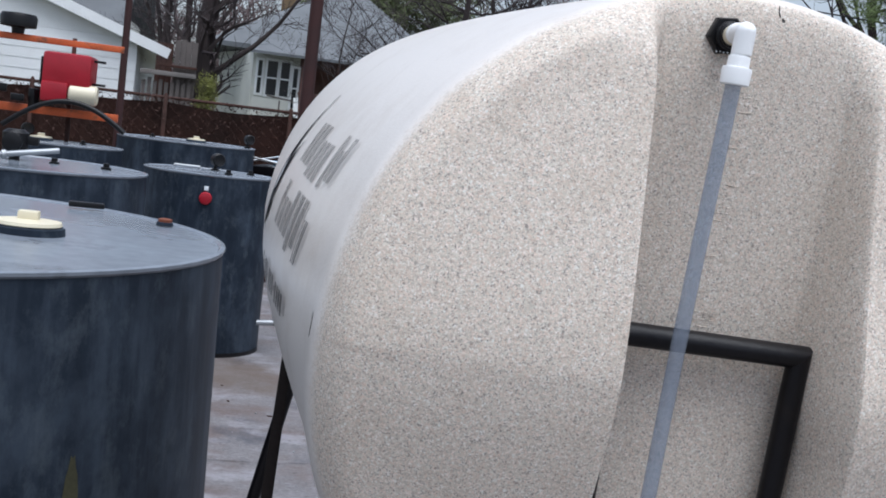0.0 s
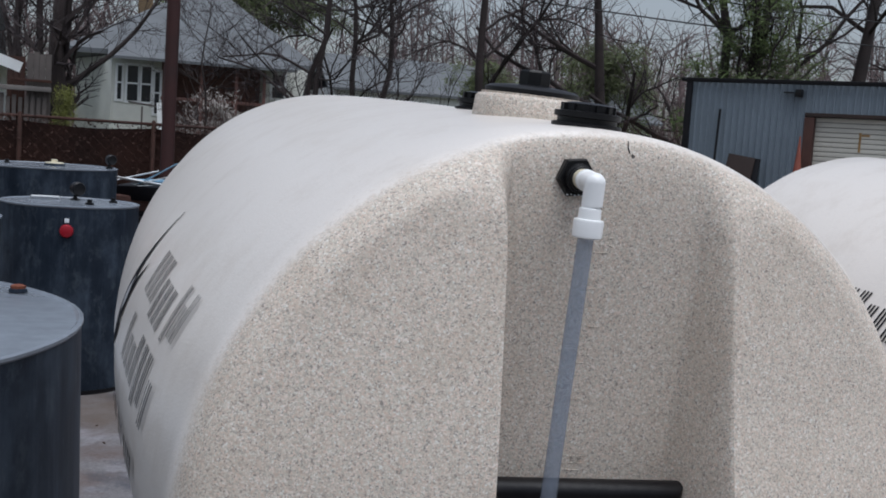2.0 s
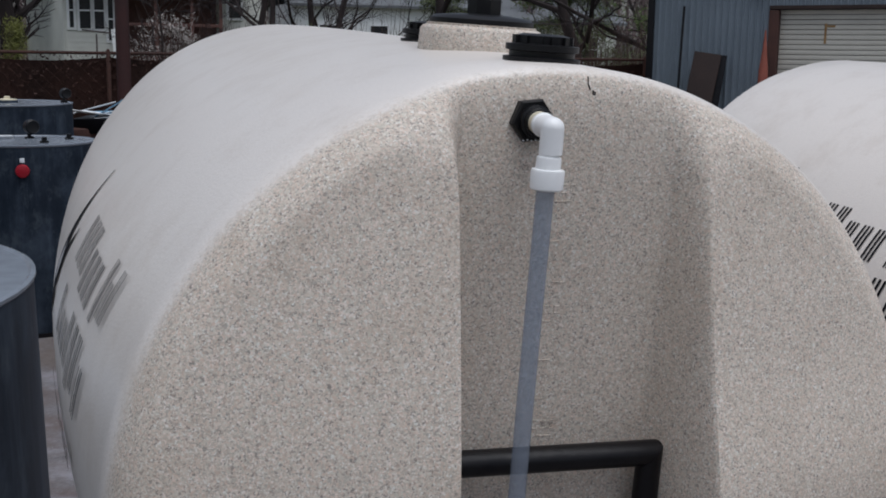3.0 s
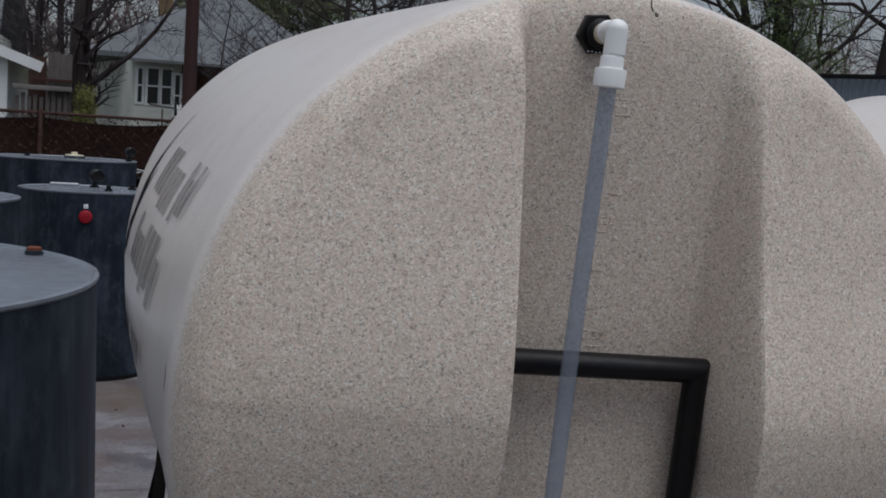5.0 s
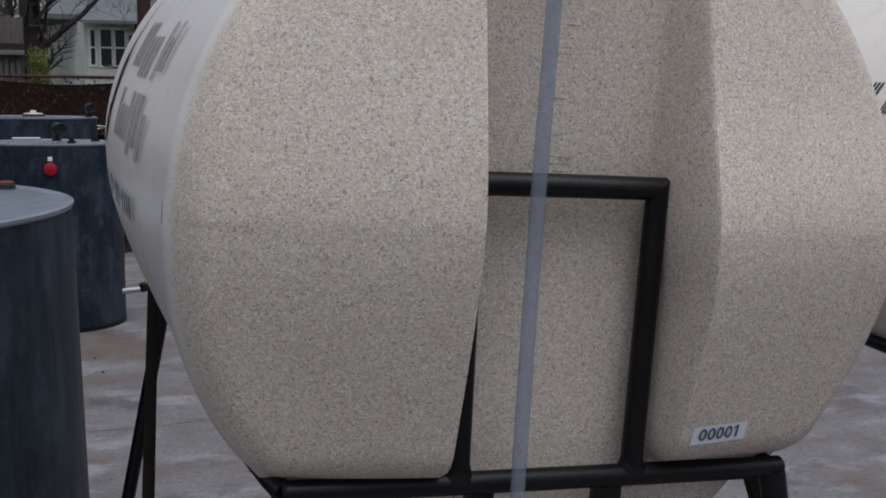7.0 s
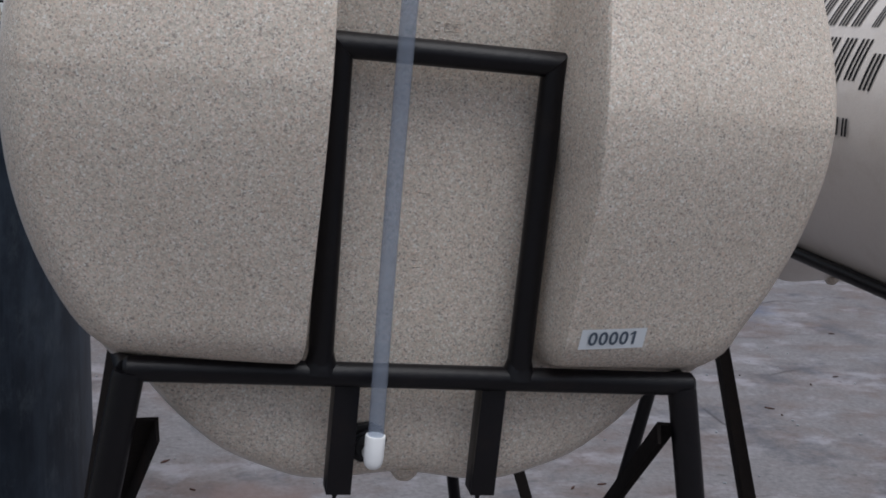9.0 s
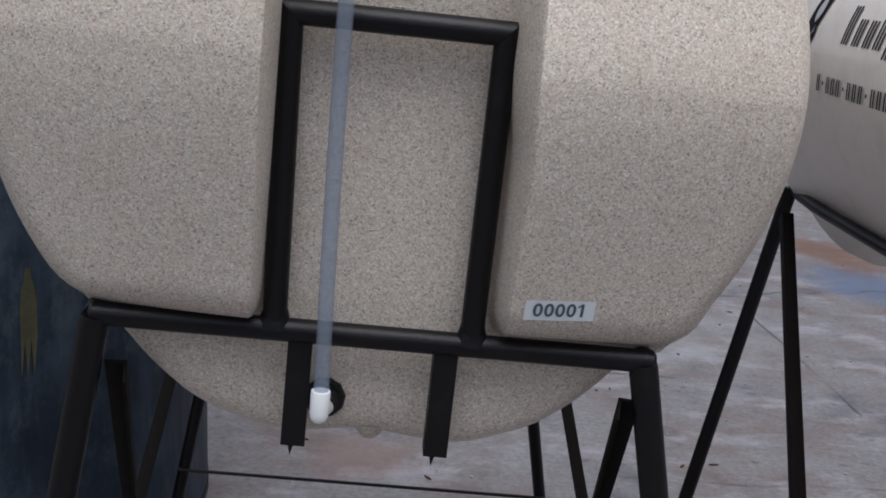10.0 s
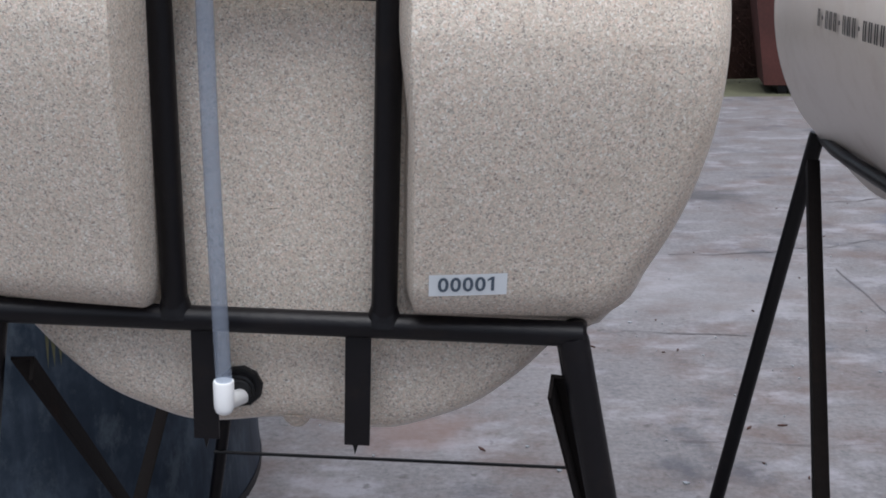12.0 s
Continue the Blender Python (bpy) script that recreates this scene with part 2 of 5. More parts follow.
M_SIDING = simple("white_siding", (0.82, 0.84, 0.84), 0.6, 0.0, 0.08, 6, 0.1)
M_CREAM = simple("cream_siding", (0.60, 0.61, 0.56), 0.65, 0.0, 0.12, 6, 0.1)
M_ROOF = simple("grey_shingle", (0.125, 0.135, 0.145), 0.85, 0.0, 0.2, 5, 0.5)
M_PANE = simple("dark_window_glass", (0.018, 0.02, 0.024), 0.08, 0.0, 0.3, 3, 0.0)
M_BRICKY = simple("brown_porch_wall", (0.13, 0.065, 0.055), 0.85, 0.0, 0.3, 8)
M_WEATHERED = simple("pale_weathered_wood", (0.19, 0.175, 0.165), 0.85, 0.0, 0.3, 10, 0.4)
M_BOARD = simple("weathered_boards", (0.095, 0.082, 0.076), 0.85, 0.0, 0.3, 10, 0.4)
M_OCHRE = simple("ochre_brick", (0.15, 0.105, 0.06), 0.9, 0.0, 0.3, 8, 0.4)
M_IVY = simple("yellow_green_ivy", (0.14, 0.15, 0.03), 0.7, 0.0, 0.5, 1.5, 0.3)
M_FENCE = simple("rust_brown_fence", (0.048, 0.020, 0.014), 0.9, 0.0, 0.5, 6, 0.5)
M_SHED = simple("blue_grey_sheet_metal", (0.185, 0.225, 0.262), 0.42, 0.1, 0.14, 4, 0.1)
M_DARKRUST = simple("dark_rusted_plate", (0.032, 0.020, 0.017), 0.8, 0.0, 0.4, 8, 0.4)
M_PALE = simple("pale_dry_leaves", (0.36, 0.33, 0.31), 0.9, 0.0, 0.3, 3, 0.2)
M_SHEDDARK = simple("dark_sheet_metal", (0.085, 0.085, 0.088), 0.6, 0.1, 0.2, 3, 0.1)
M_SHUT = simple("beige_roll_door", (0.60, 0.58, 0.51), 0.55, 0.1, 0.12, 5, 0.1)
M_SHUTGAP = simple("dark_door_groove", (0.15, 0.14, 0.125), 0.7, 0.0, 0.2)
M_BARK = simple("dark_bark", (0.036, 0.027, 0.026), 0.95, 0.0, 0.4, 6, 0.6)
M_TWIG = simple("grey_twigs", (0.045, 0.035, 0.037), 0.95, 0.0, 0.35, 6, 0.3)
M_EVER = simple("evergreen_leaves", (0.080, 0.115, 0.034), 0.8, 0.0, 0.5, 1.5, 0.3)
M_PINE = simple("dark_pine_needles", (0.085, 0.105, 0.042), 0.85, 0.0, 0.45, 1.0, 0.3)
M_GRASS = simple("dull_winter_ground", (0.085, 0.085, 0.05), 0.95, 0.0, 0.5, 1.2, 0.5)
M_BRUSH = simple("brown_dead_stems", (0.075, 0.047, 0.040), 0.95, 0.0, 0.4, 4, 0.3)
M_POLE = simple("dark_maroon_paint", (0.034, 0.009, 0.008), 0.75, 0.0, 0.4, 10, 0.3)
M_WIRE = simple("black_power_line", (0.02, 0.02, 0.022), 0.7)
M_HAZE = simple("far_woods_bark", (0.15, 0.112, 0.112), 0.95, 0.0, 0.3, 1.5, 0.3)


# ---- mesh helpers ----
def finish(name, bm, mat, parent=None, label="", smooth=True, m=None):
    bm.normal_update()
    me = bpy.data.meshes.new(name)
    bm.to_mesh(me)
    bm.free()
    for p in me.polygons:
        p.use_smooth = smooth
    if smooth:
        me.set_sharp_from_angle(angle=radians(38))
    for x in (mat if isinstance(mat, (list, tuple)) else (mat,)):
        me.materials.append(x)
    ob = new(name, me)
    if parent:
        ob.parent = parent
    if m is not None:
        ob.matrix_basis = m
    if label:
        ob["label"] = label
    return ob


def part(name, bm, mat, parent, label="", smooth=True):
    return finish(name, bm, mat, parent, label, smooth)


def thing(name, m, label, category, group="", kind=""):
    ob = new(name)
    ob.empty_display_size = 0.1
    ob.matrix_basis = m
    return tagged(ob, label, category, group, kind)


def aim(a, b):
    a, b = Vector(a), Vector(b)
    return Matrix.Translation(a) @ (b - a).to_track_quat("Z", "Y").to_matrix().to_4x4(), (b - a).length


def add_lathe(bm, m, profile, seg=24, cap=True):
    """Turn (radius, height) pairs about the local z axis of m."""
    rings = []
    for r, h in profile:
        rings.append([bm.verts.new(m @ Vector((r * math.cos(2 * math.pi * i / seg), r * math.sin(2 * math.pi * i / seg), h))) for i in range(seg)])
    for a, b in zip(rings, rings[1:]):
        for i in range(seg):
            bm.faces.new((a[i], a[(i + 1) % seg], b[(i + 1) % seg], b[i]))
    if cap:
        bm.faces.new(rings[0][::-1])
        bm.faces.new(rings[-1])
    return bm


def lathe(profile, seg=24, m=None, cap=True):
    return add_lathe(bmesh.new(), m if m is not None else Matrix(), profile, seg, cap)


def add_rod(bm, a, b, r, r2=None, seg=14, ease=0.0):
    m, d = aim(a, b)
    r2 = r if r2 is None else r2
    prof = [(r, 0), (r2, d)] if not ease else [(r - ease, 0), (r, ease), (r2, d - ease), (r2 - ease, d)]
    return add_lathe(bm, m, prof, seg)


def rod(a, b, r, r2=None, seg=14, ease=0.0):
    return add_rod(bmesh.new(), a, b, r, r2, seg, ease)


def add_box(bm, m, size, bev=0.0):
    """A box with its centre at m and eased edges."""
    g = bmesh.ops.create_cube(bm, size=1.0, matrix=m @ Matrix.Diagonal((*size, 1)))
    if bev:
        es = list({e for v in g["verts"] for e in v.link_edges})
        bmesh.ops.bevel(bm, geom=es, offset=bev, segments=2, affect="EDGES", profile=0.6)
    return bm


def box(m, size, bev=0.0):
    return add_box(bmesh.new(), m, size, bev)


def at(x, y, z):
    return Matrix.Translation((x, y, z))


def add_prism(bm, m, pts, depth):
    """A flat outline in the local xy plane of m, given thickness along z."""
    lo = [bm.verts.new(m @ Vector((x, y, 0))) for x, y in pts]
    hi = [bm.verts.new(m @ Vector((x, y, depth))) for x, y in pts]
    k = len(pts)
    for i in range(k):
        bm.faces.new((lo[i], lo[(i + 1) % k], hi[(i + 1) % k], hi[i]))
    bm.faces.new(lo[::-1])
    bm.faces.new(hi)
    return bm


def add_tube(bm, pts, r, seg=12, cap=True):
    """A round bar swept along points."""
    pts = [Vector(p) for p in pts]
    rings = []
    side = None
    for i, p in enumerate(pts):
        d = (pts[min(i + 1, len(pts) - 1)] - pts[max(i - 1, 0)]).normalized()
        side = (d.orthogonal() if side is None else side - d * side.dot(d)).normalized()
        up = d.cross(side)
        rr = r(i / (len(pts) - 1)) if callable(r) else r
        rings.append([bm.verts.new(p + rr * (math.cos(2 * math.pi * k / seg) * side + math.sin(2 * math.pi * k / seg) * up)) for k in range(seg)])
    for a, b in zip(rings, rings[1:]):
        for k in range(seg):
            bm.faces.new((a[k], a[(k + 1) % seg], b[(k + 1) % seg], b[k]))
    if cap:
        bm.faces.new(rings[0][::-1])
        bm.faces.new(rings[-1])
    return bm


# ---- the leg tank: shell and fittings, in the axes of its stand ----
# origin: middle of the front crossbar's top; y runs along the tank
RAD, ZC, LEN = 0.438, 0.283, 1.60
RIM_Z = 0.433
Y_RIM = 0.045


def smooth01(a, b, v):
    t = min(1.0, max(0.0, (v - a) / (b - a)))
    return t * t * (3 - 2 * t)


def radius(y):
    """Half width: the shell swells towards the middle."""
    s = (y - LEN / 2) / (LEN / 2)
    return RAD + 0.050 * max(0.0, 1 - s * s)


def height(y):
    """Half height: a slighter swell."""
    s = (y - LEN / 2) / (LEN / 2)
    return RIM_Z + 0.006 * max(0.0, 1 - s * s)


def end_depth(x, z):
    """How far back the moulded end lies: two roof-shaped pads beside a channel, and a plain belly below."""
    r = min(1.0, math.hypot(x, (z - ZC) * RAD / RIM_Z) / RAD)
    belly = smooth01(0.05, -0.02, z)
    turn = 1 - math.sqrt(max(0.0, 1 - max(0.0, (r - 0.915) / 0.085) ** 2))
    face = -0.1247 + 0.27 * math.hypot(z - ZC, 0.07) + 0.34 * x * x - 0.0012 * smooth01(ZC - 0.004, ZC + 0.004, z)
    if x > 0:
        face += 0.016 * smooth01(ZC - 0.03, ZC + 0.17, z)
    pad = face + (Y_RIM - face) * turn
    rim = Y_RIM + 0.025 * smooth01(0.03, -0.05, z)
    floor_y = 0.031 - 0.015 * max(0.0, z)
    flat = rim - (rim - floor_y) * math.sqrt(max(0.0, 1 - r ** (13 + 6 * belly)))
    low = smooth01(ZC + 0.02, ZC - 0.10, z)
    inner, soft = (0.1265, 0.0065) if x < 0 else (0.1215 + 0.0095 * low, 0.014 - 0.005 * low)
    soft += 0.010 * smooth01(0.58, 0.69, z)
    m = smooth01(inner - soft, inner + soft, abs(x))
    up = 0.007 if x > 0 else 0.0
    m *= smooth01(-0.017 + up, 0.005 + up, z)
    if abs(x) < inner + 0.022 and z < 0.014 + up:
        m *= smooth01(0.029, 0.016, math.hypot(inner + 0.022 - abs(x), 0.014 + up - z))
    # the feet of the pads are rounded over
    pad += 0.030 * smooth01(0.045 + up, -0.012 + up, z) ** 2
    m *= 1 - 0.95 * smooth01(0.620, 0.702, z) * smooth01(0.24, 0.06, abs(x))
    return flat + (pad - flat) * m


def shell_mesh():
    bm = bmesh.new()
    xs = {round(RAD * math.sin(math.pi / 2 * k / 46), 5) for k in range(-45, 46)}
    for s, c in ((-1, 0.117), (1, 0.130)):
        xs |= {round(s * (c + 0.0024 * k), 5) for k in range(-9, 11)}
    xs = sorted(xs)
    n_low, n_up = 26, 84

    def column(x):
        h = RIM_Z * math.sqrt(max(0.0, 1 - (x / RAD) ** 2))
        z0, z1 = ZC - h, ZC + h
        cut = max(z0 + 0.02 * h, -0.018)
        zs = [z0 + (cut - z0) * (1 - math.cos(math.pi / 2 * k / n_low)) for k in range(n_low)]
        zs += [cut + 0.024 * (k / 8) for k in range(8)] if z1 - cut > 0.2 else [cut + (z1 - cut) * 0.01 * k for k in range(8)]
        a = zs[-1]
        zs += [a + (z1 - a) * (0.55 * k / n_up + 0.45 * math.sin(math.pi / 2 * k / n_up)) for k in range(1, n_up + 1)]
        return zs

    def swell(x, z):
        """The pads flare outwards towards their lower corners."""
        r = min(1.0, math.hypot(x / RAD, (z - ZC) / RIM_Z))
        k = (0.019 * smooth01(ZC + 0.05, 0.02, z) * r ** 4 + 0.028 * smooth01(0.06, 0.012, z) * (x > 0) * r ** 4) * smooth01(-0.030, -0.012, z)
        sag = (0.024 * smooth01(0.0, 0.13, abs(x)) * smooth01(0.31, 0.15, abs(x)) + 0.008 * smooth01(0.15, 0.22, abs(x)) * smooth01(0.34, 0.25, abs(x))) * smooth01(0.0, -0.07, z) * r ** 5
        return x * (1 + k), ZC + (z - ZC) * (1 + k * 0.6) - sag

    mask = bm.verts.layers.float.new("fleck")
    fronts = []
    for flip in (False, True):
        grid = []
        for x in xs:
            col = []
            for z in column(x):
                y = end_depth(x, z)
                xx, zz = swell(x, z)
                v = bm.verts.new((xx, LEN - y if flip else y, zz))
                v[mask] = smooth01(1.0, 0.962, math.hypot(x, (z - ZC) * RAD / RIM_Z) / RAD)
                col.append(v)
            grid.append(col)
        for a, b in zip(grid, grid[1:]):
            for k in range(len(a) - 1):
                f = (a[k], b[k], b[k + 1], a[k + 1])
                bm.faces.new(f[::-1] if flip else f)
        fronts.append([c[0] for c in grid] + [c[-1] for c in grid[::-1]])
    front, back = fronts
    flat_edge = [(x, column(x)[0]) for x in xs] + [(x, column(x)[-1]) for x in xs[::-1]]
    rings = [front]
    ys = [Y_RIM + (LEN - 2 * Y_RIM) * k / 14 for k in range(15)]
    for y in ys[1:-1]:
        t = smooth01(0.0, 0.16, min(y - Y_RIM, LEN - Y_RIM - y))
        ring = []
        for v, (x, z) in zip(front, flat_edge):
            g = 1 + (radius(y) / RAD - 1) * smooth01(-0.08, 0.26, z) - 0.006 * smooth01(ZC + 0.003, ZC - 0.003, z)
            ring.append(bm.verts.new(((v.co.x * (1 - t) + x * g * t) if t < 1 else x * g, y, (v.co.z * (1 - t) + (ZC + (max(z, 0.42 * z - 0.012) - ZC) * height(y) / RIM_Z) * t))))
        rings.append(ring)
    rings.append(back)
    k = len(front)
    for a, b in zip(rings, rings[1:]):
        for i in range(k):
            bm.faces.new((a[i], b[i], b[(i + 1) % k], a[(i + 1) % k]))
    bmesh.ops.remove_doubles(bm, verts=bm.verts, dist=0.00005)
    bmesh.ops.recalc_face_normals(bm, faces=bm.faces)
    # drain nub under both ends
    for y in (0.068, LEN - 0.068):
        have = set(bm.verts)
        add_lathe(bm, at(0.006, y, ZC - RIM_Z + 0.007), [(0.003, -0.019), (0.009, -0.0175), (0.014, -0.012), (0.018, -0.005), (0.024, 0.002)], 24)
        for v in bm.verts:
            if v not in have:
                v[mask] = 1.0
    return bm


def on_side(u, v, lift=0.0012, side=-1):
    """A point of the shell's side: u along y, v up round the curve from mid height."""
    a = v / RAD
    return Vector((side * (radius(u) + lift) * math.cos(a), u, ZC + (height(u) + lift) * math.sin(a)))


def side_strip(bm, a, b, w0, w1, steps=6):
    """A printed stroke from a to b in (u, v), with its widths along u at both ends."""
    prev = None
    for k in range(steps + 1):
        t = k / steps
        u, v, w = a[0] + (b[0] - a[0]) * t, a[1] + (b[1] - a[1]) * t, w0 + (w1 - w0) * t
        cur = [bm.verts.new(on_side(u - w / 2, v)), bm.verts.new(on_side(u + w / 2, v))]
        if prev:
            bm.faces.new((prev[0], prev[1], cur[1], cur[0]))
        prev = cur
    return bm


def swash(bm, pts, width, lift=0.0012, skew=1.0):
    """A tapering brush stroke through (u, v) points, fattest further on for a skew above one."""
    prev = None
    for i, (u, v) in enumerate(pts):
        w = width * math.sin(math.pi * (0.03 + 0.94 * (i / (len(pts) - 1)) ** skew))
        cur = [bm.verts.new(on_side(u - w / 2, v, lift)), bm.verts.new(on_side(u + w / 2, v, lift))]
        if prev:
            bm.faces.new((prev[0], prev[1], cur[1], cur[0]))
        prev = cur
    return bm


def letter_bar(tank, c, w, v0, v1, lean, strokes, weight):
    """One letter as plain slanted bars of its size."""
    bm = bmesh.new()
    sl = lean * (v1 - v0) / 2
    for k in strokes:
        side_strip(bm, (c + w * k + sl, v0), (c + w * k - sl, v1), w * weight, w * weight, 5)
    part("letter_bar", bm, M_INK, tank, "slanted charcoal lettering bar", False)


def decal_word(tank, u0, u1, v0, v1, count, rng, weight):
    """A run of slanted bars the size of one printed word; u falls as the word is read."""
    pitch = (u0 - u1) / count
    for i in range(count):
        top = v1 if (i == 0 or rng.random() < 0.35) else v0 + (v1 - v0) * 0.68
        low = v0 - (0.012 if rng.random() < 0.2 else 0)
        letter_bar(tank, u0 - pitch * (i + 0.5), pitch, low, top, 0.25, (-0.30, -0.04, 0.22), weight)


def make_tank(m, label, gauge=True, du=0.0, dv=0.0, weight=0.10):
    rng = random.Random(7)
    tank = thing("fuel_tank", m, label, "fuel tank", "leg tanks")
    part("shell", shell_mesh(), M_TANK, tank)
    # printed mark and bars on the side
    bm = bmesh.new()
    steps = [k / 30 for k in range(31)]
    swash(bm, [(1.025 + du + 0.125 * t ** 1.4 + 0.020 * math.sin(math.pi * t), 0.254 + dv - 0.244 * t) for t in steps], 0.046, skew=1.9)
    swash(bm, [(1.010 + du + 0.085 * t + 0.018 * math.sin(math.pi * t), 0.168 + dv - 0.112 * t) for t in steps], 0.030, skew=1.3)
    swash(bm, [(1.085 + du + 0.055 * t, 0.064 + dv - 0.050 * t) for t in steps], 0.034)
    part("printed_mark", bm, M_INK, tank, "charcoal printed leaf-shaped mark", False)
    bm = bmesh.new()
    swash(bm, [(1.075 + du + 0.030 * t, 0.135 + dv - 0.060 * t) for t in steps], 0.030, 0.0024, 1.4)
    part("printed_mark", bm, M_PRINTGREY, tank, "pale grey printed drop", False)
    for u0, u1, v0, v1, count in ((0.935, 0.715, 0.143, 0.207, 6), (0.690, 0.610, 0.143, 0.207, 3), (0.945, 0.628, 0.046, 0.112, 7)):
        decal_word(tank, u0 + du, u1 + du, v0 + dv, v1 + dv, count, rng, weight)
    for k in range(14):
        if k in (1, 5, 9):
            letter_bar(tank, 1.013 + du - 0.0248 * k, 0.045, dv - 0.028, dv - 0.022, 0.0, (0.0,), 0.15)
        else:
            letter_bar(tank, 1.013 + du - 0.0248 * k, 0.045, dv - 0.040, dv - 0.012, 0.0, (-0.10, 0.10), 0.13)
    # filler collar with a hinged lid, and two screw caps on the top
    cx, cy = 0.006, 0.325
    top = ZC + height(cy) - 0.002
    bm = lathe([(0.078, -0.03), (0.0745, 0.006), (0.0735, 0.0225), (0.070, 0.0265), (0.066, 0.0275), (0.066, 0.030), (0.050, 0.0305)], 48, at(cx, cy, top))
    layer = bm.verts.layers.float.new("fleck")
    for v in bm.verts:
        v[layer] = 1.0
    collar = part("filler_collar", bm, M_TANK, tank, "speckled tan moulded collar")
    bm = lathe([(0.058, 0.0285), (0.0625, 0.031), (0.0625, 0.036), (0.056, 0.0395), (0.030, 0.0425), (0.022, 0.0425)], 48, at(cx, cy, top))
    part("lid", bm, M_BLACK, collar, "black flat screw lid")
    bm = lathe([(0.0215, 0.040), (0.0215, 0.060), (0.0195, 0.0625), (0.012, 0.063)], 8, at(cx + 0.002, cy, top))
    part("knob", bm, M_BLACK, collar, "black faceted lid knob", False)
    for x, y, r in ((-0.001, 0.118, 0.0335), (-0.002, 0.50, 0.0335)):
        zt = ZC + height(y) * math.sqrt(1 - (x / radius(y)) ** 2) - 0.002
        bm = lathe([(r * 1.2, -0.012), (r * 1.2, 0.004), (r * 1.02, 0.005), (r * 1.02, 0.010), (r * 1.14, 0.011), (r * 1.14, 0.017), (r * 0.84, 0.018), (r * 0.84, 0.026), (r * 0.6, 0.028)], 24, at(x, y, zt))
        for k in range(12):
            a = 2 * math.pi * k / 12
            add_box(bm, at(x + r * 0.86 * math.cos(a), y + r * 0.86 * math.sin(a), zt + 0.021) @ pose(0, 0, 0, 0, 0, math.degrees(a)), (0.005, 0.007, 0.010))
        part("vent_cap", bm, M_BLACK, tank, "black ribbed screw cap")
    if gauge:
        sight_gauge(tank)
    return tank


def hex_nut(x, y, z, r, sides=6):
    """A bulkhead nut flat on the tank's end, facing the viewer."""
    m = at(x, y + 0.006, z) @ pose(0, 0, 0, 90, 0, 0) @ pose(0, 0, 0, 0, 0, 8)
    bm = lathe([(r, 0.0), (r, 0.012), (r * 0.93, 0.015)], sides, m)
    add_lathe(bm, m, [(r * 0.70, 0.014), (r * 0.70, 0.021), (r * 0.60, 0.022), (r * 0.60, 0.027), (r * 0.52, 0.028)], 24)
    return bm


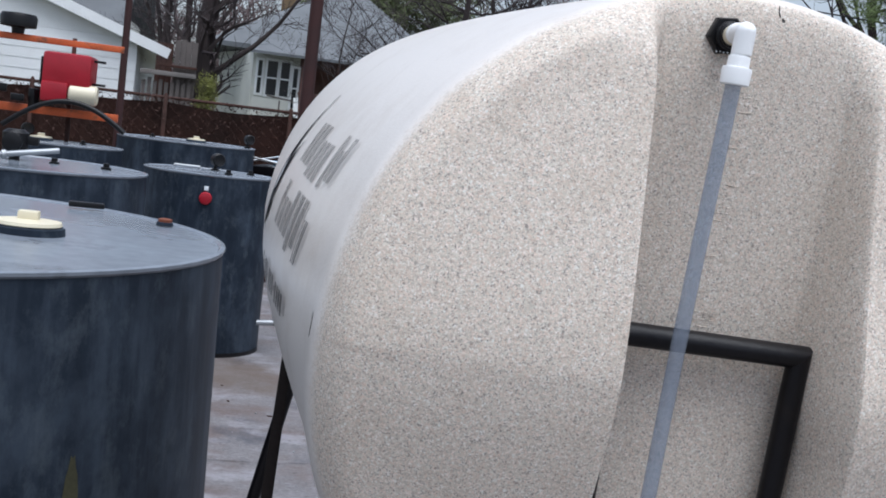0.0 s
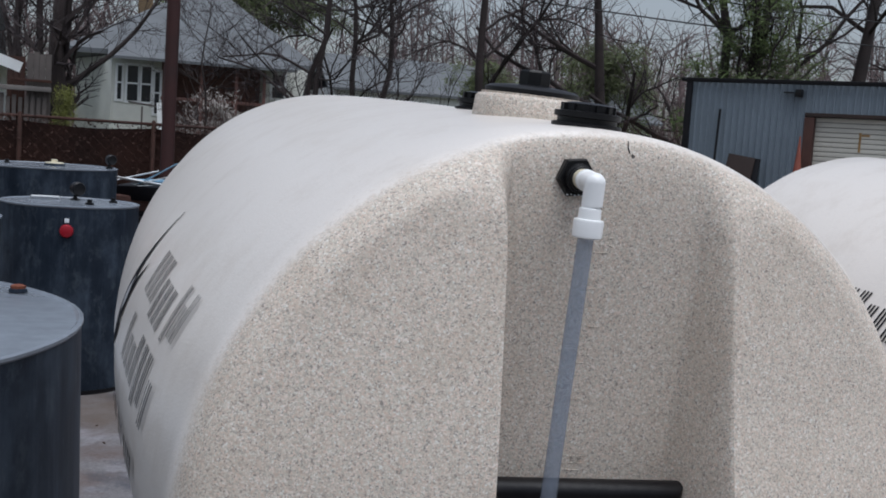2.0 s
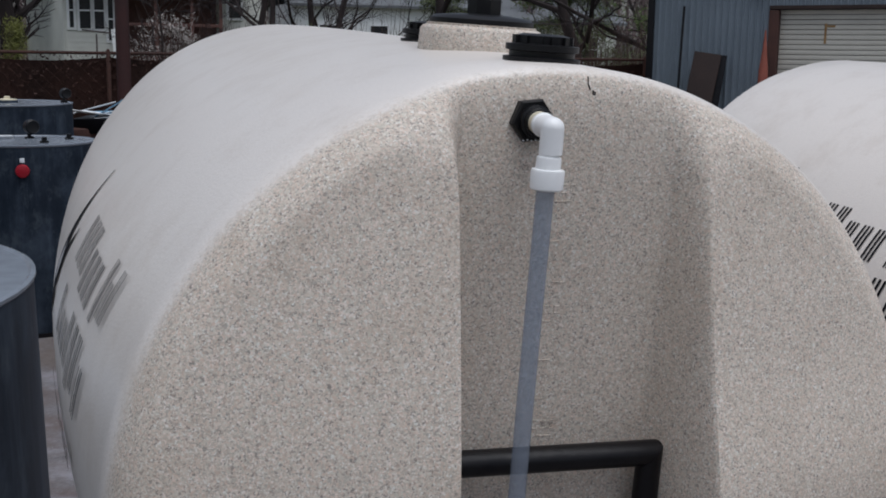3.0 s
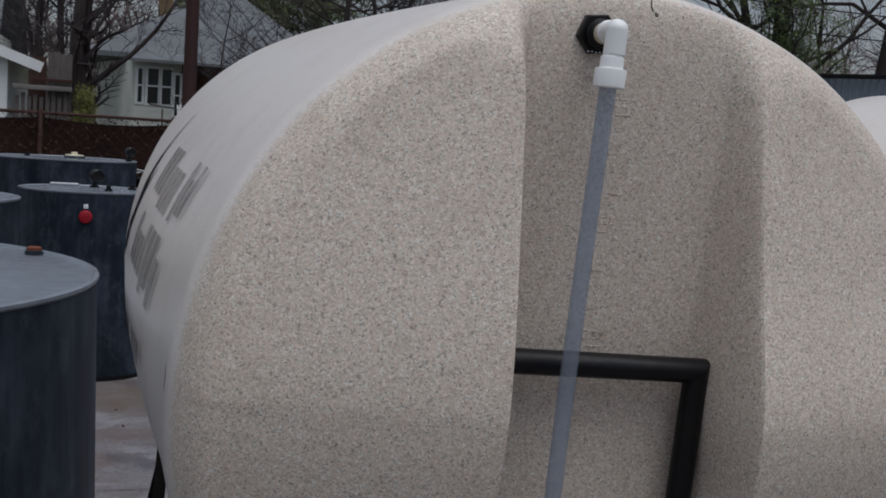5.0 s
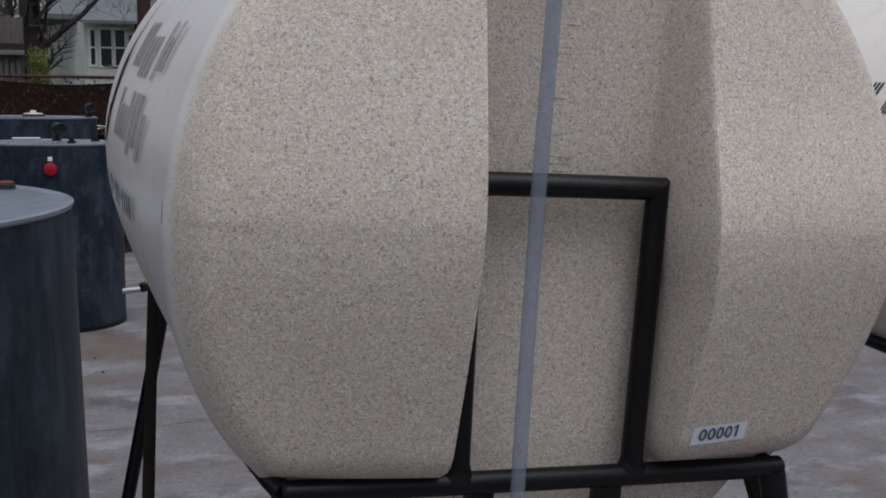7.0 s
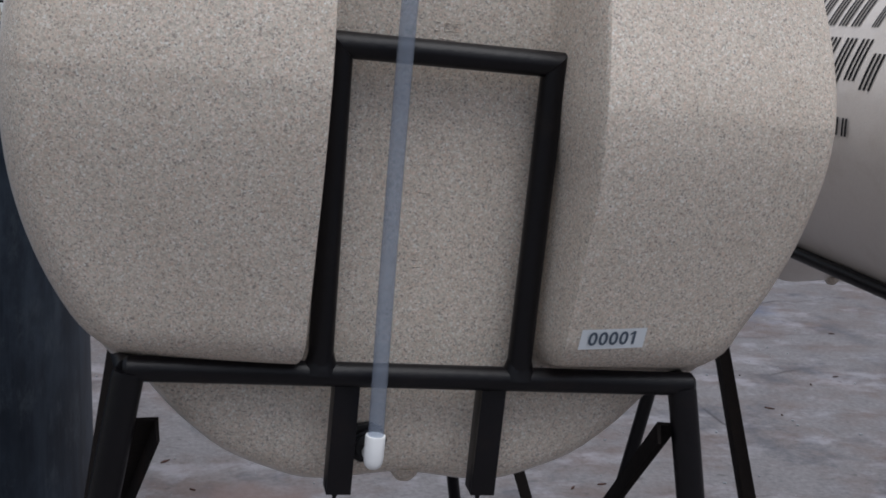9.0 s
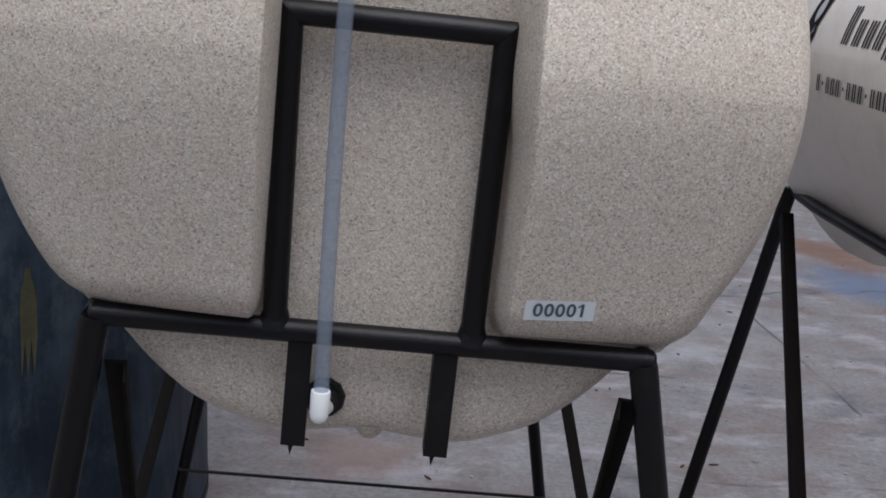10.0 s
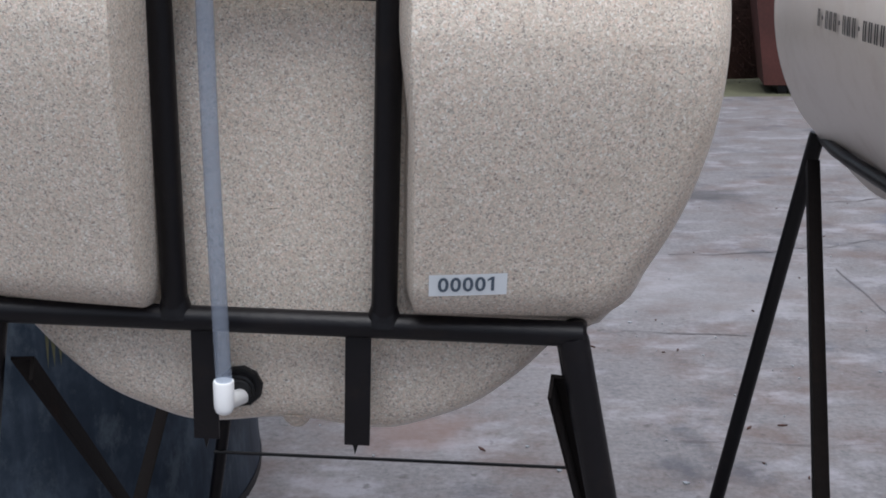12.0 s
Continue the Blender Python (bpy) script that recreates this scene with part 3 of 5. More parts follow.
def sight_gauge(tank):
    """The clear level hose between two bulkhead fittings on the end of the tank."""
    hx, hz = -0.0467, 0.6635
    y0 = end_depth(hx, hz)
    part("bulkhead_fitting", hex_nut(hx, y0, hz, 0.0222), M_BLACK, tank, "black hexagonal bulkhead nut", False)
    # row of pale studs that imitates the white highlights on the nut
    bm = bmesh.new()
    for k in range(5):
        add_lathe(bm, at(hx - 0.010 + 0.0042 * k, y0 - 0.0095, hz - 0.0185 + 0.0007 * (k % 2)) @ pose(0, 0, 0, 90, 0, 0), [(0.0009, 0.0), (0.0009, 0.0008), (0.0004, 0.0013)], 7)
    part("nut_highlight", bm, M_STICK, tank, "small pale dots modelled as highlights on the nut")
    tx, ty = -0.057, -0.052
    a = (hx + (tx - hx) * 0.5, y0 - 0.041, hz)
    part("nipple", rod((hx, y0 - 0.018, hz), a, 0.0106, seg=20), M_IVORY, tank, "ivory threaded nipple")
    bm = rod((hx + (tx - hx) * 0.5, y0 - 0.039, hz), (tx, ty, hz), 0.0104, seg=28)
    bmesh.ops.create_uvsphere(bm, u_segments=28, v_segments=16, radius=0.0105, matrix=at(tx, ty, hz))
    add_lathe(bm, at(tx, ty, hz), [(0.0098, -0.0235), (0.0106, -0.0225), (0.0105, 0.0)], 28)
    m, d = aim(a, (tx, ty, hz))
    add_lathe(bm, m, [(0.0104, 0.001), (0.0114, 0.002), (0.0114, 0.006), (0.0104, 0.007)], 28)
    part("elbow", bm, M_WHITE, tank, "white plastic elbow")
    bm = lathe([(0.0138, -0.0545), (0.0150, -0.0532), (0.0153, -0.0385), (0.0146, -0.0362), (0.0114, -0.0356), (0.0112, -0.0262), (0.0108, -0.0250), (0.0094, -0.0247), (0.0094, -0.0222)], 28, at(tx - 0.001, ty, hz))
    part("coupling", bm, M_WHITE, tank, "white hose coupling nut")
    bx, by, bz = -0.0515, -0.041, -0.086
    pts = []
    for k in range(25):
        t = k / 24
        pts.append((tx - 0.0015 + (bx - tx + 0.002) * t - 0.0035 * math.sin(math.pi * t), ty + (by - ty) * t - 0.002 * math.sin(math.pi * t), hz - 0.045 + (bz + 0.015 - hz + 0.045) * t))
    part("sight_hose", add_tube(bmesh.new(), pts, 0.0083, 18, False), M_TUBE, tank, "clear blue-grey level hose")
    # lower elbow turned back into the belly
    lx, lz = -0.046, -0.107
    yb = end_depth(lx, lz)
    bm = lathe([(0.0012, -0.0160), (0.0055, -0.0152), (0.0086, -0.0126), (0.0100, -0.0085), (0.0105, -0.003), (0.0107, 0.0195), (0.0102, 0.0212), (0.0086, 0.0214)], 26, at(bx, by, bz))
    add_rod(bm, (bx + 0.001, by + 0.006, bz - 0.005), (lx, yb - 0.018, lz), 0.0088, seg=20)
    part("elbow", bm, M_WHITE, tank, "white plastic elbow")
    part("bulkhead_fitting", hex_nut(lx - 0.003, yb, lz + 0.006, 0.0240, 10), M_BLACK, tank, "black faceted bulkhead nut", False)
    # raised moulded level marks beside the hose: a tick each, and bars for the worn figures
    rng = random.Random(12)
    bm = bmesh.new()
    for k in range(14):
        z = 0.060 + 0.0405 * k
        x = -0.006 + rng.uniform(-0.006, 0.006)
        w = 0.0075 if k % 2 else 0.0045
        pts = [(x + w * q, end_depth(x + w * q, z) - 0.0002, z + rng.uniform(-0.0006, 0.0006)) for q in (-1.0, 0.0, 1.0)]
        add_tube(bm, pts, 0.0005, 6)
        if k % 3 == 1:
            for q in (-0.010, 0.0, 0.010):
                for dz in (0.008, 0.016):
                    add_tube(bm, [(x + q + 0.003 * p, end_depth(x + q, z + dz) - 0.0001, z + dz + rng.uniform(-0.001, 0.001)) for p in (-1, 1)], 0.0005, 6)
                add_tube(bm, [(x + q - 0.003, end_depth(x + q, z + 0.012) - 0.0001, z + 0.008 + 0.008 * p) for p in (0, 1)], 0.0005, 6)
    layer = bm.verts.layers.float.new("fleck")
    for v in bm.verts:
        v[layer] = 1.0
    part("level_mark", bm, M_TANK, tank, "faint raised level marks")["kind"] = "stuff"
    # small moulded mark and scratch near the top of the channel
    yk = end_depth(0.015, 0.692) - 0.0003
    bm = bmesh.new()
    add_tube(bm, [(0.013, end_depth(0.013, 0.707) - 0.0001, 0.707), (0.0125, end_depth(0.0125, 0.70) - 0.0001, 0.70), (0.014, yk, 0.695)], 0.0007, 5)
    add_tube(bm, [(0.0172, yk, 0.6945), (0.0172, yk, 0.6905), (0.0195, yk, 0.6905), (0.0195, yk, 0.6925), (0.0175, yk, 0.6928)], 0.0007, 5)
    part("scratch", bm, M_INK, tank, "small dark scratch mark")


def label_tape(tank):
    """The printed number label on the right-hand pad."""
    x0, x1, z0, z1 = 0.1545, 0.2310, 0.0370, 0.0610
    bm = bmesh.new()
    tilt = 0.035
    prev = None
    for k in range(9):
        x = x0 + (x1 - x0) * k / 8
        dz = (x - x0) * tilt
        cur = [bm.verts.new((x, end_depth(x, z) - 0.0012, z)) for z in (z0 + dz, z1 + dz)]
        if prev:
            bm.faces.new((prev[0], cur[0], cur[1], prev[1]))
        prev = cur
    tape = part("label_tape", bm, M_STICK, tank, "white label tape with grey number 00001", False)
    fc = bpy.data.curves.new("number", "FONT")
    fc.body, fc.size, fc.align_x, fc.align_y = "00001", 0.0215, "CENTER", "CENTER"
    fc.space_character, fc.offset = 1.12, 0.00045
    tmp = new("number", fc)
    me = bpy.data.meshes.new_from_object(tmp.evaluated_get(bpy.context.evaluated_depsgraph_get()))
    bpy.data.objects.remove(tmp)
    # the built-in numeral one has a weak flag: give it a fuller one
    ext = bmesh.new()
    ext.from_mesh(me)
    top, right = max(v.co.y for v in ext.verts), max(v.co.x for v in ext.verts)
    ext.faces.new([ext.verts.new((right - a, top - b, 0)) for a, b in ((0.0026, 0.0), (0.0066, 0.0030), (0.0066, 0.0052), (0.0026, 0.0028))])
    ext.to_mesh(me)
    ext.free()
    for v in me.vertices:
        x, z = (x0 + x1) / 2 + v.co.x, (z0 + z1) / 2 + v.co.y
        z += (x - x0) * tilt
        v.co = (x, end_depth(x, z) - 0.0020, z)
    me.materials.append(M_TYPE)
    num = new("number", me)
    num.parent = tape


# ---- the tubular stand ----
def make_stand(m, tie, foot, brace, label):
    """tie: height of the rear tie rod; foot and brace: where the left rear leg stands and between which x its brace runs, in the stand's axes."""
    st = thing("tank_stand", m, label, "stand", "tank stands")
    r = 0.0135
    for y, s in ((0.0, 1), (LEN, -1)):
        bm = rod((-0.309, y, -r), (0.316 if s > 0 else 0.309, y, -r), r, seg=18, ease=0.004)
        part("crossbar", bm, M_STEEL, st)
        # upright hoop of three mitred tubes
        for x in (-0.1095, 0.1075):
            bm = bmesh.new()
            lo = [bm.verts.new((x + r * math.cos(2 * math.pi * i / 18), y + r * math.sin(2 * math.pi * i / 18), -r)) for i in range(18)]
            k = 1 if x > 0 else -1
            hi = [bm.verts.new((x + (-0.006 if x < 0 else 0.0) + r * math.cos(2 * math.pi * i / 18), y + r * math.sin(2 * math.pi * i / 18), 0.3280 + k * r * math.cos(2 * math.pi * i / 18))) for i in range(18)]
            for i in range(18):
                bm.faces.new((lo[i], lo[(i + 1) % 18], hi[(i + 1) % 18], hi[i]))
            bm.faces.new(lo[::-1]), bm.faces.new(hi)
            part("upright", bm, M_STEEL, st)
        # mitred ends meet the uprights at forty-five degrees
        bm = bmesh.new()
        ends = []
        for sx in (-1, 1):
            ends.append([bm.verts.new((sx * (0.1075 + (0.008 if sx < 0 else 0.0) + r * math.cos(2 * math.pi * i / 18)), y + r * math.sin(2 * math.pi * i / 18), 0.3285 + r * math.cos(2 * math.pi * i / 18))) for i in range(18)])
        for i in range(18):
            bm.faces.new((ends[0][i], ends[0][(i + 1) % 18], ends[1][(i + 1) % 18], ends[1][i]))
        bm.faces.new(ends[0][::-1]), bm.faces.new(ends[1])
        bmesh.ops.recalc_face_normals(bm, faces=bm.faces)
        part("top_rail", bm, M_STEEL, st)
        for x in (-0.1095, 0.1075):
            bm = lathe([(0.0205, -0.012), (0.0180, -0.004), (0.0152, 0.004), (0.0137, 0.010)], 20, at(x, y, 0) @ Matrix.Diagonal((1.0, 0.80, 1.0, 1.0)))
            part("weld_bead", bm, M_STEEL, st, "rounded weld fillet")
        # bright ground-off weld spots at the feet of the uprights
        for x in (-0.116, 0.107):
            part("weld_spot", lathe([(0.0007, -0.001), (0.0015, 0.0), (0.0012, 0.0012), (0.0004, 0.0017)], 7, at(x, y - 0.0118 * s, -0.0065) @ pose(0, 0, 0, 60 * s, 0, 0)), M_GALV, st, "bright bare-metal weld spot")
        # short angle-iron hangers
        for x in (-0.0795, 0.0815):
            bm = bmesh.new()
            add_box(bm, at(x, y - 0.004 * s, -0.084), (0.027, 0.004, 0.128), 0.0006)
            add_box(bm, at(x - 0.0115, y + 0.010 * s, -0.084), (0.004, 0.026, 0.128), 0.0006)
            add_prism(bm, at(x - 0.004, y + 0.006 * s, -0.146) @ pose(0, 0, 0, 90, 0, 0), [(-0.003, 0.0), (0.006, 0.0), (0.001, -0.018)], 0.002)
            part("hanger", bm, M_STEEL, st)
        # splayed legs, each with an angle-iron brace that runs down to the foot of the leg at the other end
        for sx in (-1, 1):
            x0 = sx * (0.303 if s > 0 else 0.312)
            x1, yf = 0.585 if sx > 0 else (-0.480 if s > 0 else foot), y - 0.01 if s > 0 else y + 0.06
            g = ground_under(m, x1, yf)
            ma, d = aim((x0, y, -0.016), (x1, yf, g))
            part("leg", add_lathe(bmesh.new(), ma, [(0.0155, 0), (0.0165, 0.006), (0.0165, d - 0.004), (0.015, d)], 18), M_STEEL, st)
            part("foot_plate", box(at(x1, yf, g + 0.003), (0.07, 0.07, 0.006), 0.001), M_STEEL, st)
            if s > 0:
                ma, d = aim((0.2957, 0.005, -0.064) if sx > 0 else (-0.284, 0.022, -0.076), (0.572 if sx > 0 else -0.500, 1.33, -1.2))
            else:
                ma, d = aim((0.350 if sx > 0 else brace[0], 1.53, -0.06), (0.570 if sx > 0 else brace[1], 0.11, -1.2))
            bm = bmesh.new()
            add_box(bm, ma @ at(0, 0, d / 2), (0.025, 0.004, d), 0.0006)
            add_box(bm, ma @ at(sx * 0.0105, -0.0125, d / 2), (0.004, 0.025, d), 0.0006)
            part("brace", bm, M_ANGLE, st, "dull brown-black angle-iron brace")
        if s < 0:
            part("tie_rod", rod((-0.475, y + 0.03, tie), (0.535, y + 0.03, tie), 0.0048, seg=8), M_ROD, st)
    for sx in (-1, 1):
        part("side_rail", add_tube(bmesh.new(), [(sx * 0.304, 0.0, -0.016), (sx * 0.312, 0.06, -0.020), (sx * 0.336, 0.20, -0.014), (sx * 0.343, 0.30, -0.012), (sx * 0.343, LEN - 0.30, -0.012), (sx * 0.336, LEN - 0.20, -0.014), (sx * 0.312, LEN - 0.06, -0.020), (sx * 0.304, LEN, -0.016)], 0.0125, 16), M_STEEL, st)
    return st


def ground_under(m, x, y):
    """The height, in the axes m, at which the own z axis meets the ground under (x, y)."""
    p, d = m @ Vector((x, y, 0)), m.to_3x3() @ Vector((0, 0, 1))
    return -p.z / d.z


# ---- ground ----
def ground_mesh():
    """One sheet that reaches the horizon; finer near the tanks."""
    bm = bmesh.new()
    xs = [-3000, -900, -300, -120, -60, -30, -18, -12] + [k * 1.0 for k in range(-9, 16)] + [18, 24, 34, 60, 120, 300, 900, 3000]
    ys = [-3000, -600, -100, -30, -12] + [k * 1.0 for k in range(-8, 15)] + [16, 20, 26, 34, 50, 80, 140, 300, 900, 3000]
    grid = [[bm.verts.new((x, y, 0.0)) for y in ys] for x in xs]
    for a, b in zip(grid, grid[1:]):
        for k in range(len(ys) - 1):
            f = bm.faces.new((a[k], b[k], b[k + 1], a[k + 1]))
            c = f.calc_center_median()
            f.material_index = 0 if (-9 < c.x < 15 and -8 < c.y < 14) or (c.x > 5 and c.y < 14 and c.x < 34) else 1
    return bm


tagged(finish("ground", ground_mesh(), (M_CONC, M_GRASS), smooth=False), "stained grey concrete yard with cracks, dull grass beyond", "ground", kind="structure")

# unseen wall added behind the viewer: keeps sky light off the front faces
wall = new("sky_blocking_wall")
tagged(wall, "unseen dark sheet-metal wall added to block sky light from behind", "wall", kind="structure")
for k in range(13):
    part("wall_panel", box(at(-15 + 2.4 * k, -15.0 - 0.02 * (k % 2), 1.8), (2.4, 0.12, 3.6), 0.01), M_SHEDDARK, wall)

# cracks and joints in the slab
M_CRACK = simple("dark_crack_fill", (0.095, 0.088, 0.092), 0.9, 0.0, 0.4)


def crack(a, b, w, seed, amp=0.03):
    rng = random.Random(seed)
    bm = bmesh.new()
    a, b = Vector(a), Vector(b)
    d = (b - a).normalized()
    s = Vector((-d.y, d.x))
    prev, k_n = None, max(6, int((b - a).length / 0.12))
    off = 0.0
    for k in range(k_n + 1):
        off += rng.uniform(-amp, amp) - off * 0.2
        p, ww = a.lerp(b, k / k_n) + s * off, w * 0.5 * rng.uniform(0.15, 1.0)
        cur = [bm.verts.new((p.x - s.x * ww, p.y - s.y * ww, 0.004)), bm.verts.new((p.x + s.x * ww, p.y + s.y * ww, 0.004))]
        if prev:
            bm.faces.new((prev[0], prev[1], cur[1], cur[0]))
        prev = cur
    return tagged(finish("ground_crack", bm, M_CRACK, smooth=False), "thin dark crack across the concrete yard", "crack", kind="structure")


crack((0.9, 2.55), (1.9, 2.5), 0.005, 3, 0.015)
crack((2.5, 4.1), (3.3, 4.25), 0.009, 4, 0.03)
crack((2.9, 4.9), (3.6, 5.0), 0.009, 9, 0.03)
crack((1.3, 5.2), (4.4, 6.0), 0.014, 6, 0.06)
crack((2.0, 6.8), (6.0, 7.6), 0.018, 7, 0.08)
crack((-1.2, 4.4), (0.4, 4.7), 0.008, 8)
crack((0.85, 3.79), (1.40, 3.73), 0.012, 12, 0.012)
crack((2.12, 3.3), (2.16, 4.9), 0.007, 13, 0.006)

# flecks of pale litter on the concrete
rng = random.Random(21)
bm = bmesh.new()
for k in range(240):
    x, y, r = rng.uniform(-0.8, 3.6), rng.uniform(1.4, 5.5), 0.0015 + 0.0055 * rng.random() ** 4 + 0.009 * rng.random() ** 9
    pts = [(x + r * rng.uniform(0.5, 1.3) * math.cos(a), y + r * rng.uniform(0.5, 1.3) * math.sin(a)) for a in (0, 1.3, 2.4, 3.6, 4.9)]
    add_prism(bm, at(0, 0, 0.001), pts, 0.004)
leaves = bmesh.new()
for k in range(46):
    x, y, r = rng.uniform(-0.9, 3.8), rng.uniform(2.2, 7.0), 0.006 + 0.02 * rng.random() ** 2
    a = rng.uniform(0, math.pi)
    c, s = math.cos(a) * r, math.sin(a) * r
    add_prism(leaves, at(0, 0, 0.001), [(x - c, y - s), (x + s * 0.25, y - c * 0.25), (x + c, y + s), (x - s * 0.3, y + c * 0.3)], 0.005)
tagged(finish("leaf_litter", leaves, M_RUST, smooth=False), "scattered dead leaves and dark scraps on concrete", "litter", kind="stuff")
tagged(finish("litter_flecks", bm, M_GALV, smooth=False), "scattered pale paper and gravel flecks on concrete", "litter", kind="stuff")


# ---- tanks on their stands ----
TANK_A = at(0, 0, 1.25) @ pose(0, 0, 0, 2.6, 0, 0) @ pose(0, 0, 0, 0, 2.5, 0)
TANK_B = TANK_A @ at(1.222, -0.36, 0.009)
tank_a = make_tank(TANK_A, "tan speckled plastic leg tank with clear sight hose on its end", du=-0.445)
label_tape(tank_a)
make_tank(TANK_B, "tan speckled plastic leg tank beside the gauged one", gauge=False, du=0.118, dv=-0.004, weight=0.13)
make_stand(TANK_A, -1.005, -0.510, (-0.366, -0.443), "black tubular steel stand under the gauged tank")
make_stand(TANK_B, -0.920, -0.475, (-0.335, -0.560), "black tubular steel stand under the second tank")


# ---- upright steel tanks ----
def make_drum(x, y, h, r, rz, label, kit, flare=0.0):
    """An upright tank, r wide at the top; flare is how much wider it stands on the ground."""
    rb = r + flare
    d = thing("steel_drum", at(x, y, 0) @ pose(0, 0, 0, 0, 0, rz), label, "steel tank", "upright steel tanks")
    bm = lathe([(rb * 0.985, 0.012), (rb, 0.03), (r + flare * 0.5, h * 0.5), (r, h - 0.012)], 72, cap=False)
    part("side_wall", bm, M_DRUM, d)
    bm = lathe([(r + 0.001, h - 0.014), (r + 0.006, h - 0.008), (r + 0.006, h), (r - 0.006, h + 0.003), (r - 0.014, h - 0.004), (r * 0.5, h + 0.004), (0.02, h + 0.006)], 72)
    # top in a paler copy of the side's blue-grey, as if lit by the sky
    part("top_plate", bm, M_DRUMTOP, d, "top plate with sky light put into its paler colour")
    part("base_ring", lathe([(rb + 0.004, 0.0), (rb + 0.004, 0.03), (rb - 0.02, 0.03)], 60), M_STEEL, d, "dark base ring")
    for kind, px, py in kit:
        z = h + 0.004
        if kind == "white_cap":
            c = part("bung", lathe([(0.102, -0.004), (0.099, 0.018), (0.086, 0.023)], 32, at(px, py, z)), M_DRUM, d)
            bm = lathe([(0.086, 0.020), (0.092, 0.025), (0.089, 0.034), (0.03, 0.039)], 32, at(px, py, z))
            add_box(bm, at(px, py, z + 0.049), (0.056, 0.040, 0.026), 0.005)
            part("cap", bm, M_IVORY, c, "yellowed white plastic cap")
        elif kind == "rust_cap":
            c = part("bung", lathe([(0.030, -0.004), (0.027, 0.006), (0.022, 0.008)], 20, at(px, py, z)), M_DRUM, d)
            part("cap", lathe([(0.024, 0.006), (0.024, 0.016), (0.018, 0.019)], 8, at(px, py, z)), M_RUSTCAP, c, "rusty orange plug")
        elif kind == "flat_cap":
            part("plate", box(at(px, py, z + 0.010) @ pose(0, 0, 0, 0, 0, 8), (0.125, 0.035, 0.020), 0.006), M_BLACK, d, "flat dark handle")
        elif kind == "low_handle":
            bm = add_tube(bmesh.new(), [(px - 0.10, py, z - 0.005), (px - 0.095, py, z + 0.018), (px + 0.095, py, z + 0.018), (px + 0.10, py, z - 0.005)], 0.008, 10)
            add_tube(bm, [(px - 0.10, py + 0.07, z - 0.005), (px - 0.095, py + 0.07, z + 0.018), (px + 0.095, py + 0.07, z + 0.018), (px + 0.10, py + 0.07, z - 0.005)], 0.008, 10)
            part("lifting_bar", bm, M_GALV, d, "pale galvanised bar")
        elif kind == "vent":
            bm = rod((px, py, z - 0.01), (px, py, z + 0.055), 0.013, seg=12)
            add_lathe(bm, at(px, py + 0.035, z + 0.085) @ pose(0, 0, 0, 90, 0, 25), [(0.040, 0.0), (0.052, 0.010), (0.052, 0.060), (0.044, 0.070), (0.030, 0.064)], 22)
            add_lathe(bm, at(px, py, z - 0.005), [(0.034, 0), (0.034, 0.016), (0.02, 0.024)], 16)
            part("vent", bm, M_BLACK, d, "black dial-shaped vent")
        elif kind == "plug":
            part("plug", lathe([(0.03, -0.005), (0.03, 0.012), (0.018, 0.014), (0.018, 0.034), (0.014, 0.036)], 10, at(px, py, z)), M_BLACK, d)
        elif kind == "lamp_cap":
            a = math.radians(px)
            m = Matrix.Rotation(a, 4, "Z") @ at(0, -r - 0.002, h - py) @ pose(0, 0, 0, 90, 0, 0)
            part("red_cap", lathe([(0.046, -0.004), (0.046, 0.012), (0.040, 0.020), (0.02, 0.024)], 28, m), M_RED, d, "bright red round cap")
            m2 = Matrix.Rotation(a, 4, "Z") @ at(0, -r - 0.002, h - py + 0.072)
            part("tag", box(m2, (0.03, 0.006, 0.03), 0.001), M_STICK, d, "small pale tag")
        elif kind == "pipe":
            bm = add_tube(bmesh.new(), [(px, py, z - 0.01), (px, py, z + 0.03), (px + 0.02, py, z + 0.045), (px + 0.34, py + 0.10, z + 0.10)], 0.016, 12)
            add_lathe(bm, at(px + 0.06, py + 0.012, z + 0.05) @ pose(0, 0, 0, 0, 80, 15), [(0.022, 0), (0.026, 0.004), (0.026, 0.022), (0.022, 0.026)], 16)
            part("outlet_pipe", bm, M_GALV, d, "grey outlet pipe")
    return d


broad_drum = make_drum(-1.612, 2.20, 1.371, 1.051, 0, "broad blue-grey painted steel tank, rusty orange plug on top", (("white_cap", 0.513, -0.12), ("rust_cap", 0.84, 0.50), ("flat_cap", 0.54, 0.80)), 0.031)
make_drum(-0.80, 7.44, 1.33, 0.485, 0, "blue-grey painted steel drum with red side cap", (("lamp_cap", 0.0, 0.17), ("low_handle", -0.18, 0.06), ("vent", 0.03, 0.10), ("plug", 0.3, 0.05), ("plug", 0.14, -0.25)))
make_drum(-1.80, 5.6, 1.36, 0.700, 0, "broad blue-grey painted steel tank with a grey outlet pipe", (("plug", 0.17, 0.02), ("plug", 0.46, 0.05), ("pipe", -0.08, -0.50)))
make_drum(-2.1, 8.9, 1.36, 0.485, 0, "blue-grey painted steel drum with small top fittings", (("plug", 0.15, 0.0), ("white_cap", -0.2, 0.0), ("vent", -0.35, 0.1)))
make_drum(-1.18, 10.7, 1.45, 0.70, 0, "wide blue-grey painted steel drum, white cap on top", (("white_cap", 0.10, -0.1), ("vent", 0.62, 0.0), ("plug", -0.35, 0.0)))


